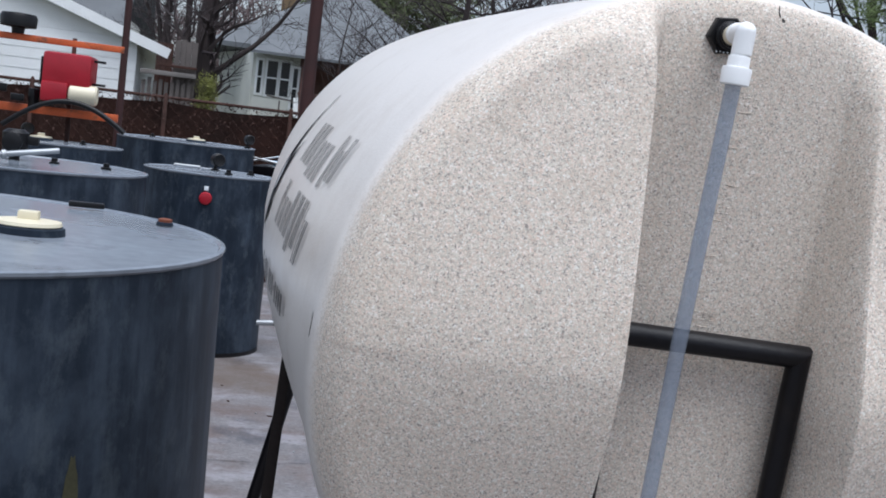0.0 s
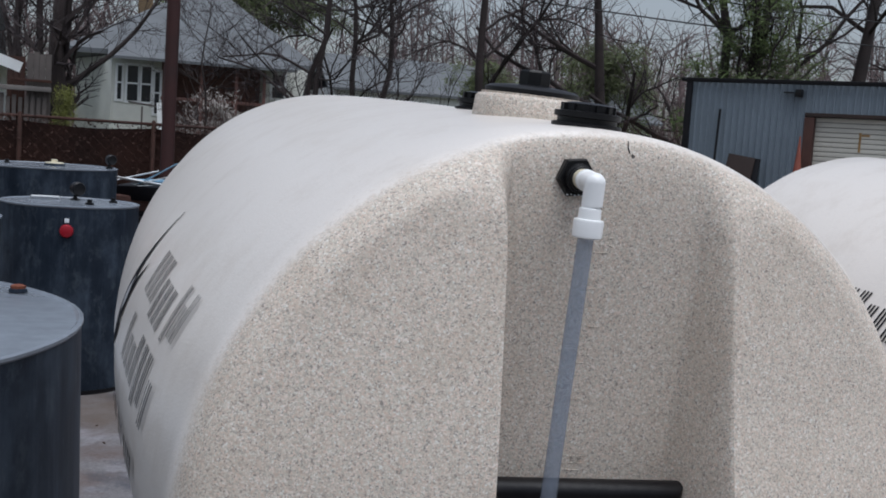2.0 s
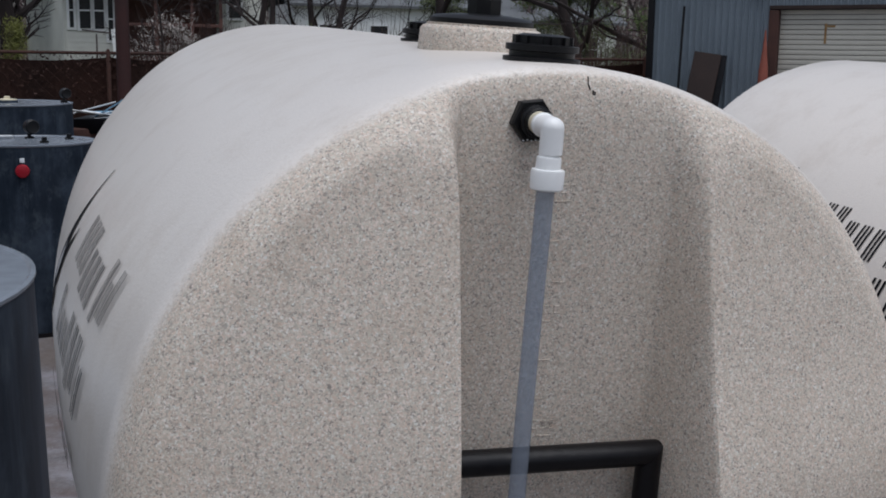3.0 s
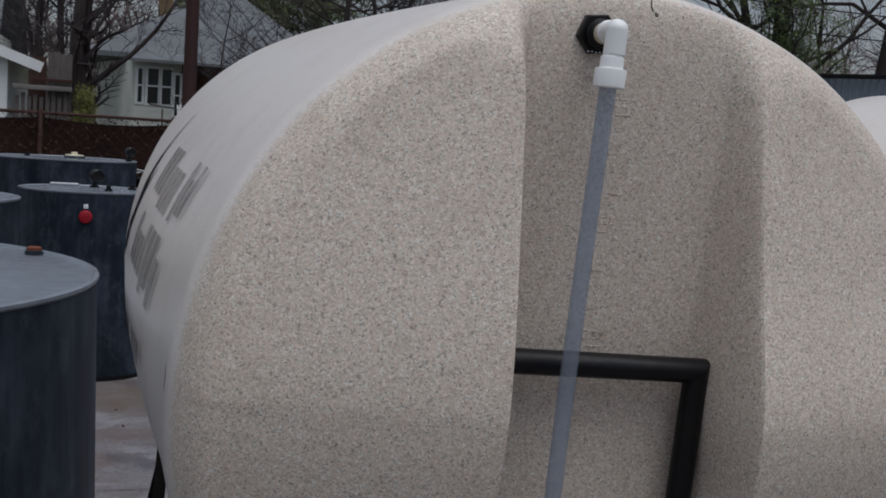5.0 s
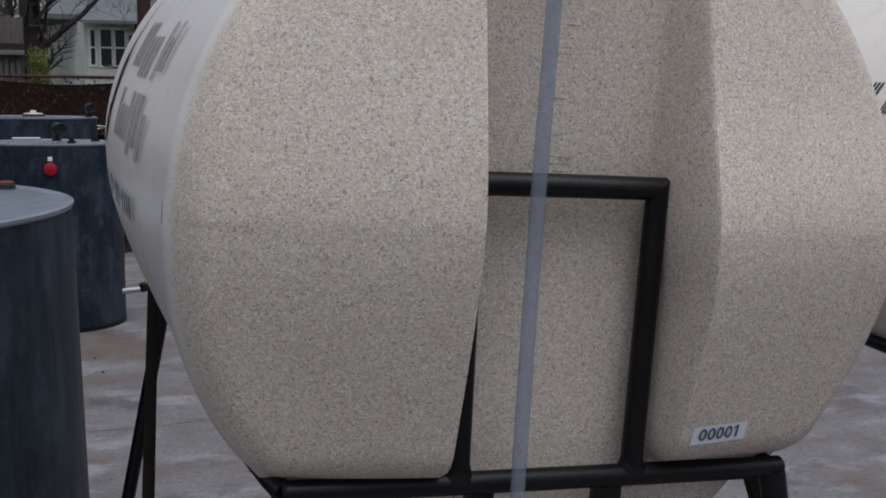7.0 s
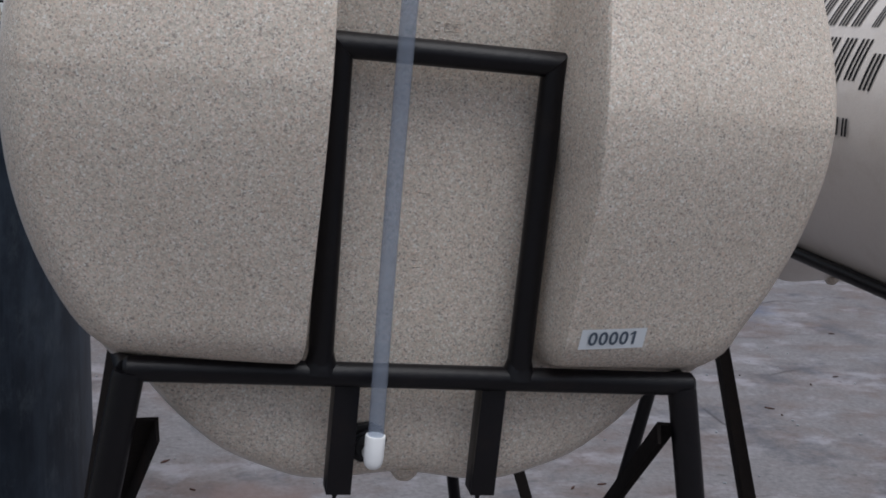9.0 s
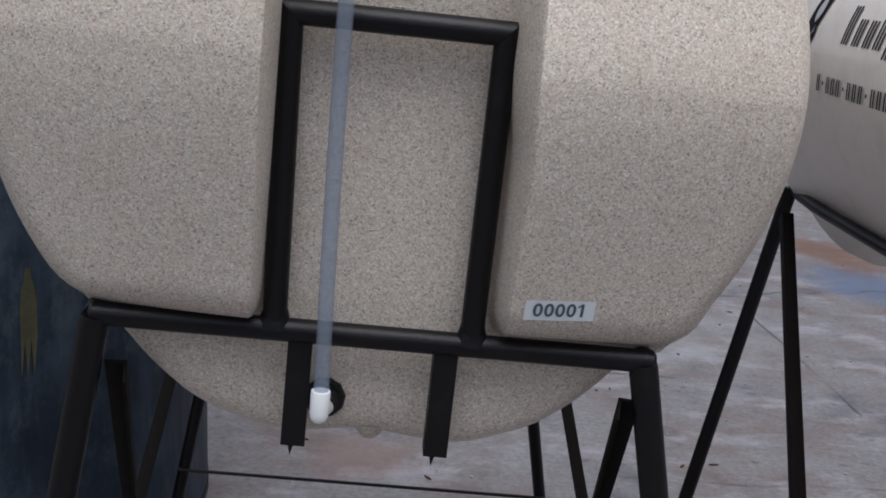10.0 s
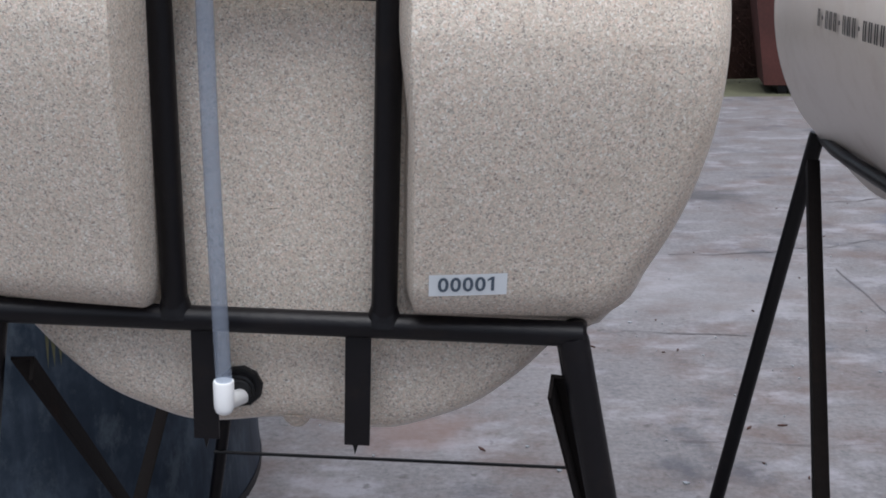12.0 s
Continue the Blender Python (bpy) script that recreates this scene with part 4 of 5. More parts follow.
# old yellow paint run on the side of the broad drum
run, prev = bmesh.new(), None
for k in range(9):
    a = math.radians(45.1 + 0.30 * k)
    lo, hi = 0.66 + 0.05 * (k % 3), 0.82 + 0.11 * math.sin(math.pi * (k + 0.5) / 9) + 0.015 * (k % 2)
    cur = [run.verts.new(((1.084 - 0.0226 * z) * math.sin(a), -(1.084 - 0.0226 * z) * math.cos(a), z)) for z in (lo, hi)]
    if prev:
        run.faces.new((prev[0], cur[0], cur[1], prev[1]))
    prev = cur
part("paint_run", run, simple("olive_yellow_paint", (0.055, 0.054, 0.026), 0.6, 0.0, 0.5, 14, 0.2), broad_drum, "old olive-yellow paint run", False)


# ---- red engine on an orange frame behind the drums ----
rig = thing("pump_rig", at(-2.60, 9.0, 0.16), "orange steel pump rig with red engine and black hose", "pump rig")
for z, t in ((1.46, 0.07), (2.06, 0.055)):
    part("rail", box(at(-0.17, 0, z), (2.16, 0.05, t), 0.006), M_ORANGE, rig, "orange beam")
for x in (-1.2, 0.45):
    part("post", box(at(x, 0.28, 0.98), (0.035, 0.035, 2.28), 0.004), M_RUST, rig, "dark rusty post")
part("deck", box(at(-0.3, 0.2, 1.44), (1.9, 0.4, 0.03), 0.004), M_RUST, rig)
bm = box(at(0.47, 0.05, 1.82), (0.40, 0.40, 0.29), 0.022)
add_box(bm, at(0.47, 0.05, 1.955), (0.36, 0.34, 0.03), 0.012)
add_box(bm, at(0.38, -0.02, 1.63), (0.22, 0.3, 0.17), 0.02)
engine = part("engine", bm, M_RED, rig, "glossy red engine cowl")
part("fuel_can", lathe([(0.07, 0), (0.085, 0.012), (0.085, 0.22), (0.07, 0.235)], 24, at(0.50, -0.10, 1.63) @ pose(0, 0, 0, 0, 90, 0)), M_IVORY, engine, "ivory fuel can")
for x, z, w in ((0.72, 1.93, 0.10), (0.72, 1.73, 0.12)):
    part("lever", box(at(x, 0.0, z), (w, 0.03, 0.022), 0.005), M_BLACK, engine, "black lever")
# black slab added over the cowl's left face as its shadow side
part("shade_panel", box(at(0.265, 0.02, 1.80), (0.03, 0.30, 0.24), 0.01), M_BLACK, engine, "black panel standing for the engine's shaded left side")
bm = add_tube(bmesh.new(), [(0.0 + 1.0 * t, -0.24, 1.22 + 0.34 * math.sin(math.pi * (0.08 + 0.80 * t))) for t in [k / 16 for k in range(17)]], 0.022, 10)
part("hose", bm, M_BLACK, rig, "black rubber hose")
for k in range(14):
    q = random.Random(k)
    bm = box(at(-1.1 + k * 0.13, -0.05 + q.uniform(-0.1, 0.1), 1.50 + q.uniform(0, 0.12)) @ pose(0, 0, 0, 0, 0, q.uniform(0, 90)), (q.uniform(0.05, 0.12), 0.07, q.uniform(0.06, 0.2)), 0.01)
    part("valve", bm, M_BLACK, rig, "black valve")
bm = lathe([(0.05, 0), (0.055, 0.05), (0.15, 0.06), (0.155, 0.14), (0.14, 0.17), (0.03, 0.18)], 20, at(0.02, 0, 2.085))
part("air_filter", bm, M_BLACK, rig, "black air filter")
# black meter on the nearer drums' far side
met = thing("flow_meter", at(-1.85, 5.6, 1.362), "black flow meter on top of a grey drum", "flow meter")
bm = lathe([(0.03, 0), (0.03, 0.05), (0.07, 0.06), (0.075, 0.16), (0.05, 0.18)], 20)
add_lathe(bm, at(0.0, -0.07, 0.11) @ pose(0, 0, 0, 90, 0, 0), [(0.055, 0), (0.055, 0.03), (0.045, 0.035)], 20)
add_box(bm, at(0.09, 0, 0.12), (0.08, 0.05, 0.05), 0.008)
part("meter_body", bm, M_BLACK, met)


# low outlet valve of the drum with the red cap
valve = thing("outlet_valve", at(-0.34, 7.30, 0.232), "grey pipe stub with a yellow-tipped valve on a drum", "valve")
part("pipe", rod((-0.02, 0, 0), (0.13, 0, 0.01), 0.022, seg=14), M_GALV, valve)
part("body", lathe([(0.02, -0.03), (0.032, -0.02), (0.032, 0.03), (0.018, 0.04)], 14, at(0.15, 0, 0.02)), M_BLACK, valve)
part("handle", box(at(0.165, 0, 0.085) @ pose(0, 0, 0, 0, 25, 0), (0.012, 0.02, 0.05), 0.003), simple("yellow_grip", (0.55, 0.40, 0.04), 0.5), valve, "yellow grip")

# scrap heap behind the drums: pale and blue strips on dark scrap
heap = thing("scrap_heap", at(-0.22, 11.3, 0), "dark scrap heap with pale and blue metal strips", "scrap")
M_BLUE = simple("faded_blue_sheet", (0.16, 0.30, 0.42), 0.5, 0.0, 0.25)
q = random.Random(44)
for k in range(11):
    z = 0.10 + 0.11 * k
    part("scrap_block", box(at(q.uniform(-0.12, 0.12), q.uniform(-0.1, 0.1), z) @ pose(0, 0, 0, q.uniform(-6, 6), q.uniform(-6, 6), q.uniform(0, 180)), (q.uniform(0.35, 0.6), q.uniform(0.3, 0.5), 0.16), 0.02), M_STEEL if k % 3 else M_RUST, heap, "dark scrap piece")
for k in range(9):
    m = at(q.uniform(-0.15, 0.22), q.uniform(-0.25, 0.1), 1.27 + q.uniform(0, 0.14)) @ pose(0, 0, 0, q.uniform(-25, 25), -12 + q.uniform(-22, 22), q.uniform(-30, 30))
    part("strip", box(m, (q.uniform(0.25, 0.5), q.uniform(0.03, 0.09), 0.008), 0.002), (M_STICK, M_BLUE, M_SIDING)[k % 3], heap, "pale or blue strip")


# ---- fence, poles ----
def make_fence():
    f = thing("yard_fence", at(0, 0, 0), "rust-brown overgrown wire fence with posts and a top rail", "fence")
    a, b, h = Vector((-9, 14.6)), Vector((9.0, 16.6)), 1.92
    d = (b - a).normalized()
    n = 10
    for k in range(n + 1):
        p = a.lerp(b, k / n)
        part("post", lathe([(0.032, 0), (0.032, h + 0.03), (0.012, h + 0.06)], 10, at(p.x, p.y, 0)), M_FENCE, f)
    part("top_rail", rod((a.x, a.y, h), (b.x, b.y, h), 0.022, seg=8), M_FENCE, f)
    rng = random.Random(5)
    bm = bmesh.new()
    for k in range(22000):
        t, z = rng.random(), rng.random() ** 0.8 * (h + 0.02)
        p = a.lerp(b, t)
        r = rng.uniform(0.008, 0.03)
        c = Vector((p.x + rng.uniform(-0.03, 0.03), p.y + rng.gauss(0.05, 0.10), z))
        u = Vector((rng.gauss(0, 1), rng.gauss(0, 0.5), rng.gauss(0, 1))).normalized() * r
        w = Vector((rng.gauss(0, 1), rng.gauss(0, 0.5), rng.gauss(0, 1))).normalized() * r * 0.6
        bm.faces.new([bm.verts.new(c + q) for q in (-u, w, u, -w)])
    part("ivy_and_mesh", bm, M_FENCE, f, "dry brown creeper on the wire", False)["kind"] = "stuff"
    for k in range(n):
        # sagging brown screen cloth tied to the wire, bay by bay
        bm = bmesh.new()
        rows = []
        for i in range(13):
            q = a.lerp(b, (k + 0.006 + 0.988 * i / 12) / n)
            col = []
            for j in range(7):
                w = 0.03 * math.sin(i * 1.3 + j * 0.7 + k) * math.sin(math.pi * i / 12)
                z = 0.05 + (h - 0.11) * j / 6 - (0.05 * math.sin(math.pi * i / 12) if j == 6 else 0)
                col.append(bm.verts.new((q.x - d.y * w, q.y + d.x * w + 0.05, z)))
            rows.append(col)
        for p, q in zip(rows, rows[1:]):
            for j in range(6):
                bm.faces.new((p[j], q[j], q[j + 1], p[j + 1]))
        bmesh.ops.solidify(bm, geom=bm.faces[:], thickness=0.006)
        part("screen_cloth", bm, M_FENCE, f, "sagging dark brown screen cloth")
    bm = bmesh.new()
    L = (b - a).length
    for k in range(int(L / 0.16)):
        for s in (-1, 1):
            p = a + d * (k * 0.16)
            q = p + d * (s * h)
            add_rod(bm, (p.x, p.y, 0.02), (q.x, q.y, h), 0.002, seg=3)
    part("wire_mesh", bm, M_RUST, f, "rusty diamond wire")["kind"] = "stuff"
    return f


make_fence()


def make_pole(x, y, h, r, label):
    p = thing("steel_pole", at(x, y, 0), label, "pole", "tall posts")
    part("shaft", lathe([(r * 1.3, 0), (r * 1.1, 0.4), (r, h * 0.5), (r * 0.92, h)], 16), M_POLE, p)
    return p


make_pole(0.16, 14.4, 9.5, 0.085, "tall dark brown pole behind the fence line")
make_pole(-1.87, 10.6, 7.5, 0.034, "slim dark red steel post beside the pump rig")


# ---- houses ----
def gable(bm, x0, x1, y0, y1, z0, z1, over=0.4, thick=0.12, along="x"):
    """A pitched roof as two thick slabs; the ridge runs along x or y."""
    if along == "x":
        ym = (y0 + y1) / 2
        for ya in (y0 - over, y1 + over):
            zs = z0 - (z1 - z0) * over / ((y1 - y0) / 2)
            q = [(x0 - over, ya, zs), (x1 + over, ya, zs), (x1 + over, ym, z1), (x0 - over, ym, z1)]
            lo = [bm.verts.new(p) for p in q]
            hi = [bm.verts.new((p[0], p[1], p[2] + thick)) for p in q]
            for i in range(4):
                bm.faces.new((lo[i], lo[(i + 1) % 4], hi[(i + 1) % 4], hi[i]))
            bm.faces.new(lo[::-1]), bm.faces.new(hi)
    else:
        xm = (x0 + x1) / 2
        for xa in (x0 - over, x1 + over):
            zs = z0 - (z1 - z0) * over / ((x1 - x0) / 2)
            q = [(xa, y0 - over, zs), (xa, y1 + over, zs), (xm, y1 + over, z1), (xm, y0 - over, z1)]
            lo = [bm.verts.new(p) for p in q]
            hi = [bm.verts.new((p[0], p[1], p[2] + thick)) for p in q]
            for i in range(4):
                bm.faces.new((lo[i], lo[(i + 1) % 4], hi[(i + 1) % 4], hi[i]))
            bm.faces.new(lo[::-1]), bm.faces.new(hi)
    bmesh.ops.recalc_face_normals(bm, faces=bm.faces)
    return bm


def clapboards(wall, mat, x0, x1, y, z0, z1, pitch=0.16):
    k = int((z1 - z0) / pitch)
    for i in range(k):
        bm = box(at((x0 + x1) / 2, y, z0 + (i + 0.5) * pitch) @ pose(0, 0, 0, -2.2, 0, 0), (x1 - x0, 0.025, pitch * 1.10))
        part("siding_board", bm, mat, wall, smooth=False)


def sash(house, x, y, z, w, h):
    wi = part("window", box(at(x, y, z), (w + 0.16, 0.08, h + 0.16), 0.01), M_SIDING, house, "white framed sash window")
    part("pane", box(at(x, y - 0.045, z), (w, 0.02, h)), M_PANE, wi, "dark glass")
    part("glazing_bar", box(at(x, y - 0.06, z), (w, 0.02, 0.05)), M_SIDING, wi)
    return wi


def slab(bm, quad, thick):
    """A sloping four-cornered slab of even thickness."""
    lo = [bm.verts.new((p[0], p[1], p[2] - thick)) for p in quad]
    hi = [bm.verts.new(p) for p in quad]
    for i in range(4):
        bm.faces.new((lo[i], lo[(i + 1) % 4], hi[(i + 1) % 4], hi[i]))
    bm.faces.new(lo[::-1])
    bm.faces.new(hi)
    return bm


def cottage():
    """Cream cottage with a grey hipped roof and a brown screened porch."""
    g = thing("house", at(0, 0, 0), "cream cottage with grey hipped roof and brown screened porch", "house")
    y0 = 36.0
    clapboards(part("wall", box(at(0.03, y0 + 2.5, 2.0), (1.46, 5.0, 4.0), 0.02), M_CREAM, g, "cream clapboard bay"), M_CREAM, -0.70, 0.76, y0 - 0.012, 0.9, 2.55)
    part("wall", box(at(-1.33, y0 + 2.05, 2.0) @ pose(0, 0, 0, 0, 0, 17), (0.12, 4.2, 4.0), 0.01), M_CREAM, g, "cream side wall")
    part("wall", box(at(2.4, y0 + 3.0, 2.0), (3.3, 3.6, 4.0), 0.02), M_BRICKY, g, "brown porch wall in shade")
    part("wall", box(at(4.75, y0 + 2.5, 2.0), (1.4, 5.0, 4.0), 0.02), M_CREAM, g, "cream end wall")
    bm = bmesh.new()
    q = [(-2.3, 36.6, 4.2), (5.9, 36.6, 4.2), (5.9, 46.4, 4.2), (-2.3, 46.4, 4.2)]
    r = [(2.25, 41.2, 7.0), (2.75, 41.2, 7.0)]
    lo = [bm.verts.new(p) for p in q]
    hi = [bm.verts.new(p) for p in r]
    lo2 = [bm.verts.new((p[0], p[1], p[2] - 0.16)) for p in q]
    for f in ((lo[0], lo[1], hi[1], hi[0]), (lo[1], lo[2], hi[1]), (lo[2], lo[3], hi[0], hi[1]), (lo[3], lo[0], hi[0]), lo2[::-1]):
        bm.faces.new(f)
    for i in range(4):
        bm.faces.new((lo2[i], lo2[(i + 1) % 4], lo[(i + 1) % 4], lo[i]))
    roof = part("roof", bm, M_ROOF, g, "grey shingle roof", False)
    part("chimney", box(at(0.25, 39.8, 5.7), (0.5, 0.5, 2.2), 0.02), M_OCHRE, roof, "ochre-brown brick chimney")
    part("porch_roof", slab(bmesh.new(), [(-0.9, 35.2, 3.95), (5.0, 35.2, 3.95), (4.6, 36.8, 4.45), (-0.9, 36.8, 4.45)], 0.09), M_ROOF, g, "grey porch roof", False)
    sash(g, -0.52, y0 - 0.02, 3.15, 0.12, 1.05)
    sash(g, -0.12, y0 - 0.02, 3.15, 0.32, 1.10)
    sash(g, 0.30, y0 - 0.02, 3.15, 0.28, 1.10)
    sash(g, 0.64, y0 - 0.02, 2.9, 0.14, 1.3)
    sash(g, 4.50, y0 - 0.02, 3.40, 0.38, 0.75)
    for x in (0.85, 2.0, 3.1, 4.0):
        part("porch_post", box(at(x, 35.6, 1.9), (0.10, 0.10, 3.8), 0.01), M_BRICKY, g)
    part("porch_rail", box(at(2.4, 35.6, 2.75), (3.3, 0.08, 0.10), 0.01), M_BRICKY, g)
    part("stair_rail", box(at(0.35, 33.2, 2.45) @ pose(0, 0, 0, 0, 6, 0), (1.2, 0.05, 0.05)), M_BOARD, g, "dark stair rail")
    part("stair_post", box(at(0.72, 33.2, 1.25) @ pose(0, 0, 0, 0, -4, 0), (0.14, 0.10, 2.6)), M_SIDING, g, "leaning white stair post")
    part("stair_post", box(at(0.15, 33.2, 1.2), (0.05, 0.05, 2.4)), M_BOARD, g, "thin dark stair post")


cottage()


def far_house(x, y, w, d, h, rise, mat, label):
    g = thing("house", at(x, y, 0), label, "house", "far houses")
    part("wall", box(at(0, d / 2, h / 2), (w, d, h), 0.02), mat, g)
    part("roof", gable(bmesh.new(), -w / 2, w / 2, 0, d, h, h + rise, 0.4, 0.12, "x"), M_ROOF, g, "grey roof", False)
    for k in range(3):
        sash(g, -w * 0.3 + w * 0.3 * k, -0.03, h * 0.62, 0.8, 1.2)


far_house(13.0, 50.0, 8.0, 7.0, 4.2, 1.6, M_SIDING, "pale house half hidden behind bare trees")
far_house(22.5, 52.0, 7.5, 7.0, 3.7, 1.4, M_CREAM, "low pale house far behind the trees")


def white_barn():
    """White gabled outbuilding with broad white eaves."""
    g = thing("house", at(0, 0, 0), "white gabled outbuilding with broad white eaves", "house")
    x0, x1, y0, y1 = -12.8, -2.85, 21.0, 29.0
    bm = box(at((x0 + x1) / 2, (y0 + y1) / 2, 1.5), (x1 - x0, y1 - y0, 3.0), 0.02)
    v = [(x0, 3.0), (x1, 3.0), ((x0 + x1) / 2, 4.75)]
    add_prism(bm, at(0, y0 + 0.06, 0) @ pose(0, 0, 0, 90, 0, 0), v, 0.06)
    clapboards(part("wall", bm, M_SIDING, g, "white boarded wall"), M_SIDING, x0, x1, y0 - 0.01, 0.2, 3.0, 0.2)
    roof = part("roof", gable(bmesh.new(), x0, x1, y0 + 0.42, y1, 3.0, 4.75, 0.6, 0.05, "y"), M_SIDING, g, "white-edged low roof", False)
    for s in (-1, 1):
        xa, xm = ((x0 - 0.62) if s < 0 else (x1 + 0.62)), (x0 + x1) / 2
        za = 3.0 - 1.75 * 0.62 / ((x1 - x0) / 2)
        a, b = Vector((xa, y0 - 0.22, za)), Vector((xm, y0 - 0.22, 4.75))
        d = b - a
        bm = box(at(*((a + b) / 2)) @ pose(0, 0, 0, 0, -math.degrees(math.atan2(d.z, d.x)), 0), (d.length, 0.08, 0.19))
        part("barge_board", bm, M_SIDING, roof, "white barge board")


white_barn()


def rear_gable():
    """Pale house whose steeper gable shows above the outbuilding."""
    g = thing("house", at(0, 0, 0), "pale blue-grey gabled house behind the outbuilding", "house")
    x0, x1, y0, y1, ze, zr = -10.5, -4.45, 32.0, 37.5, 3.64, 5.15
    bm = box(at((x0 + x1) / 2, (y0 + y1) / 2, ze / 2), (x1 - x0 - 0.5, y1 - y0, ze), 0.02)
    add_prism(bm, at(0, y0 + 0.06, 0) @ pose(0, 0, 0, 90, 0, 0), [(x0 + 0.25, ze), (x1 - 0.25, ze), ((x0 + x1) / 2, zr - 0.1)], 0.06)
    part("wall", bm, simple("pale_blue_grey_siding", (0.44, 0.50, 0.52), 0.65, 0.0, 0.1, 6, 0.1), g, "pale blue-grey wall")
    roof = part("roof", gable(bmesh.new(), x0 + 0.25, x1 - 0.25, y0 + 0.3, y1, ze + 0.1, zr, 0.25, 0.06, "y"), M_ROOF, g, "grey roof", False)
    for s in (-1, 1):
        a, b = Vector((x1 if s > 0 else x0, y0 - 0.15, ze)), Vector(((x0 + x1) / 2, y0 - 0.15, zr))
        d = b - a
        part("barge_board", box(at(*((a + b) / 2)) @ pose(0, 0, 0, 0, -math.degrees(math.atan2(d.z, d.x)), 0), (d.length, 0.07, 0.15)), M_SIDING, roof, "white barge board")


rear_gable()


def grey_house():
    """Grey-roofed house far behind."""
    g = thing("house", at(0, 0, 0), "pale house with a tall grey roof, far behind", "house")
    part("wall", box(at(-10.2, 44, 2.5), (9, 9, 5.0), 0.02), M_CREAM, g)
    part("roof", gable(bmesh.new(), -14.7, -5.7, 39.5, 48.5, 5.0, 10.5, 0.6, 0.15, "x"), M_ROOF, g, "grey roof", False)


grey_house()


def board_fence():
    f = thing("board_fence", at(0, 20.6, 0), "weathered grey board fence with a tall end panel", "fence")
    rng = random.Random(8)
    for k in range(9):
        h = 2.28 + rng.uniform(-0.04, 0.03)
        part("board", box(at(-2.64 + 0.105 * k, 0, h / 2), (0.072, 0.03, h), 0.004), M_BOARD, f)
    for k in range(3):
        h = 2.98 + rng.uniform(-0.03, 0.04)
        part("board", box(at(-2.42 + 0.105 * k, 0.16, h / 2), (0.098, 0.03, h), 0.004), M_FENCE, f, "dark brown rear board")
    for k in range(4):
        h = 3.06 + rng.uniform(-0.02, 0.03)
        part("board", box(at(-2.07 + 0.105 * k, 0.05, h / 2), (0.101, 0.03, h), 0.004), M_BOARD, f, "tall weathered board")
    part("rail", box(at(-2.20, -0.05, 2.41), (1.02, 0.10, 0.085), 0.008), M_WEATHERED, f, "pale grey cap rail")
    part("rail", box(at(-2.05, -0.02, 2.56), (0.72, 0.06, 0.05), 0.006), M_FENCE, f, "dark upper rail")
    part("rail", box(at(-2.20, 0.05, 1.2), (1.0, 0.06, 0.1), 0.006), M_BOARD, f)


board_fence()


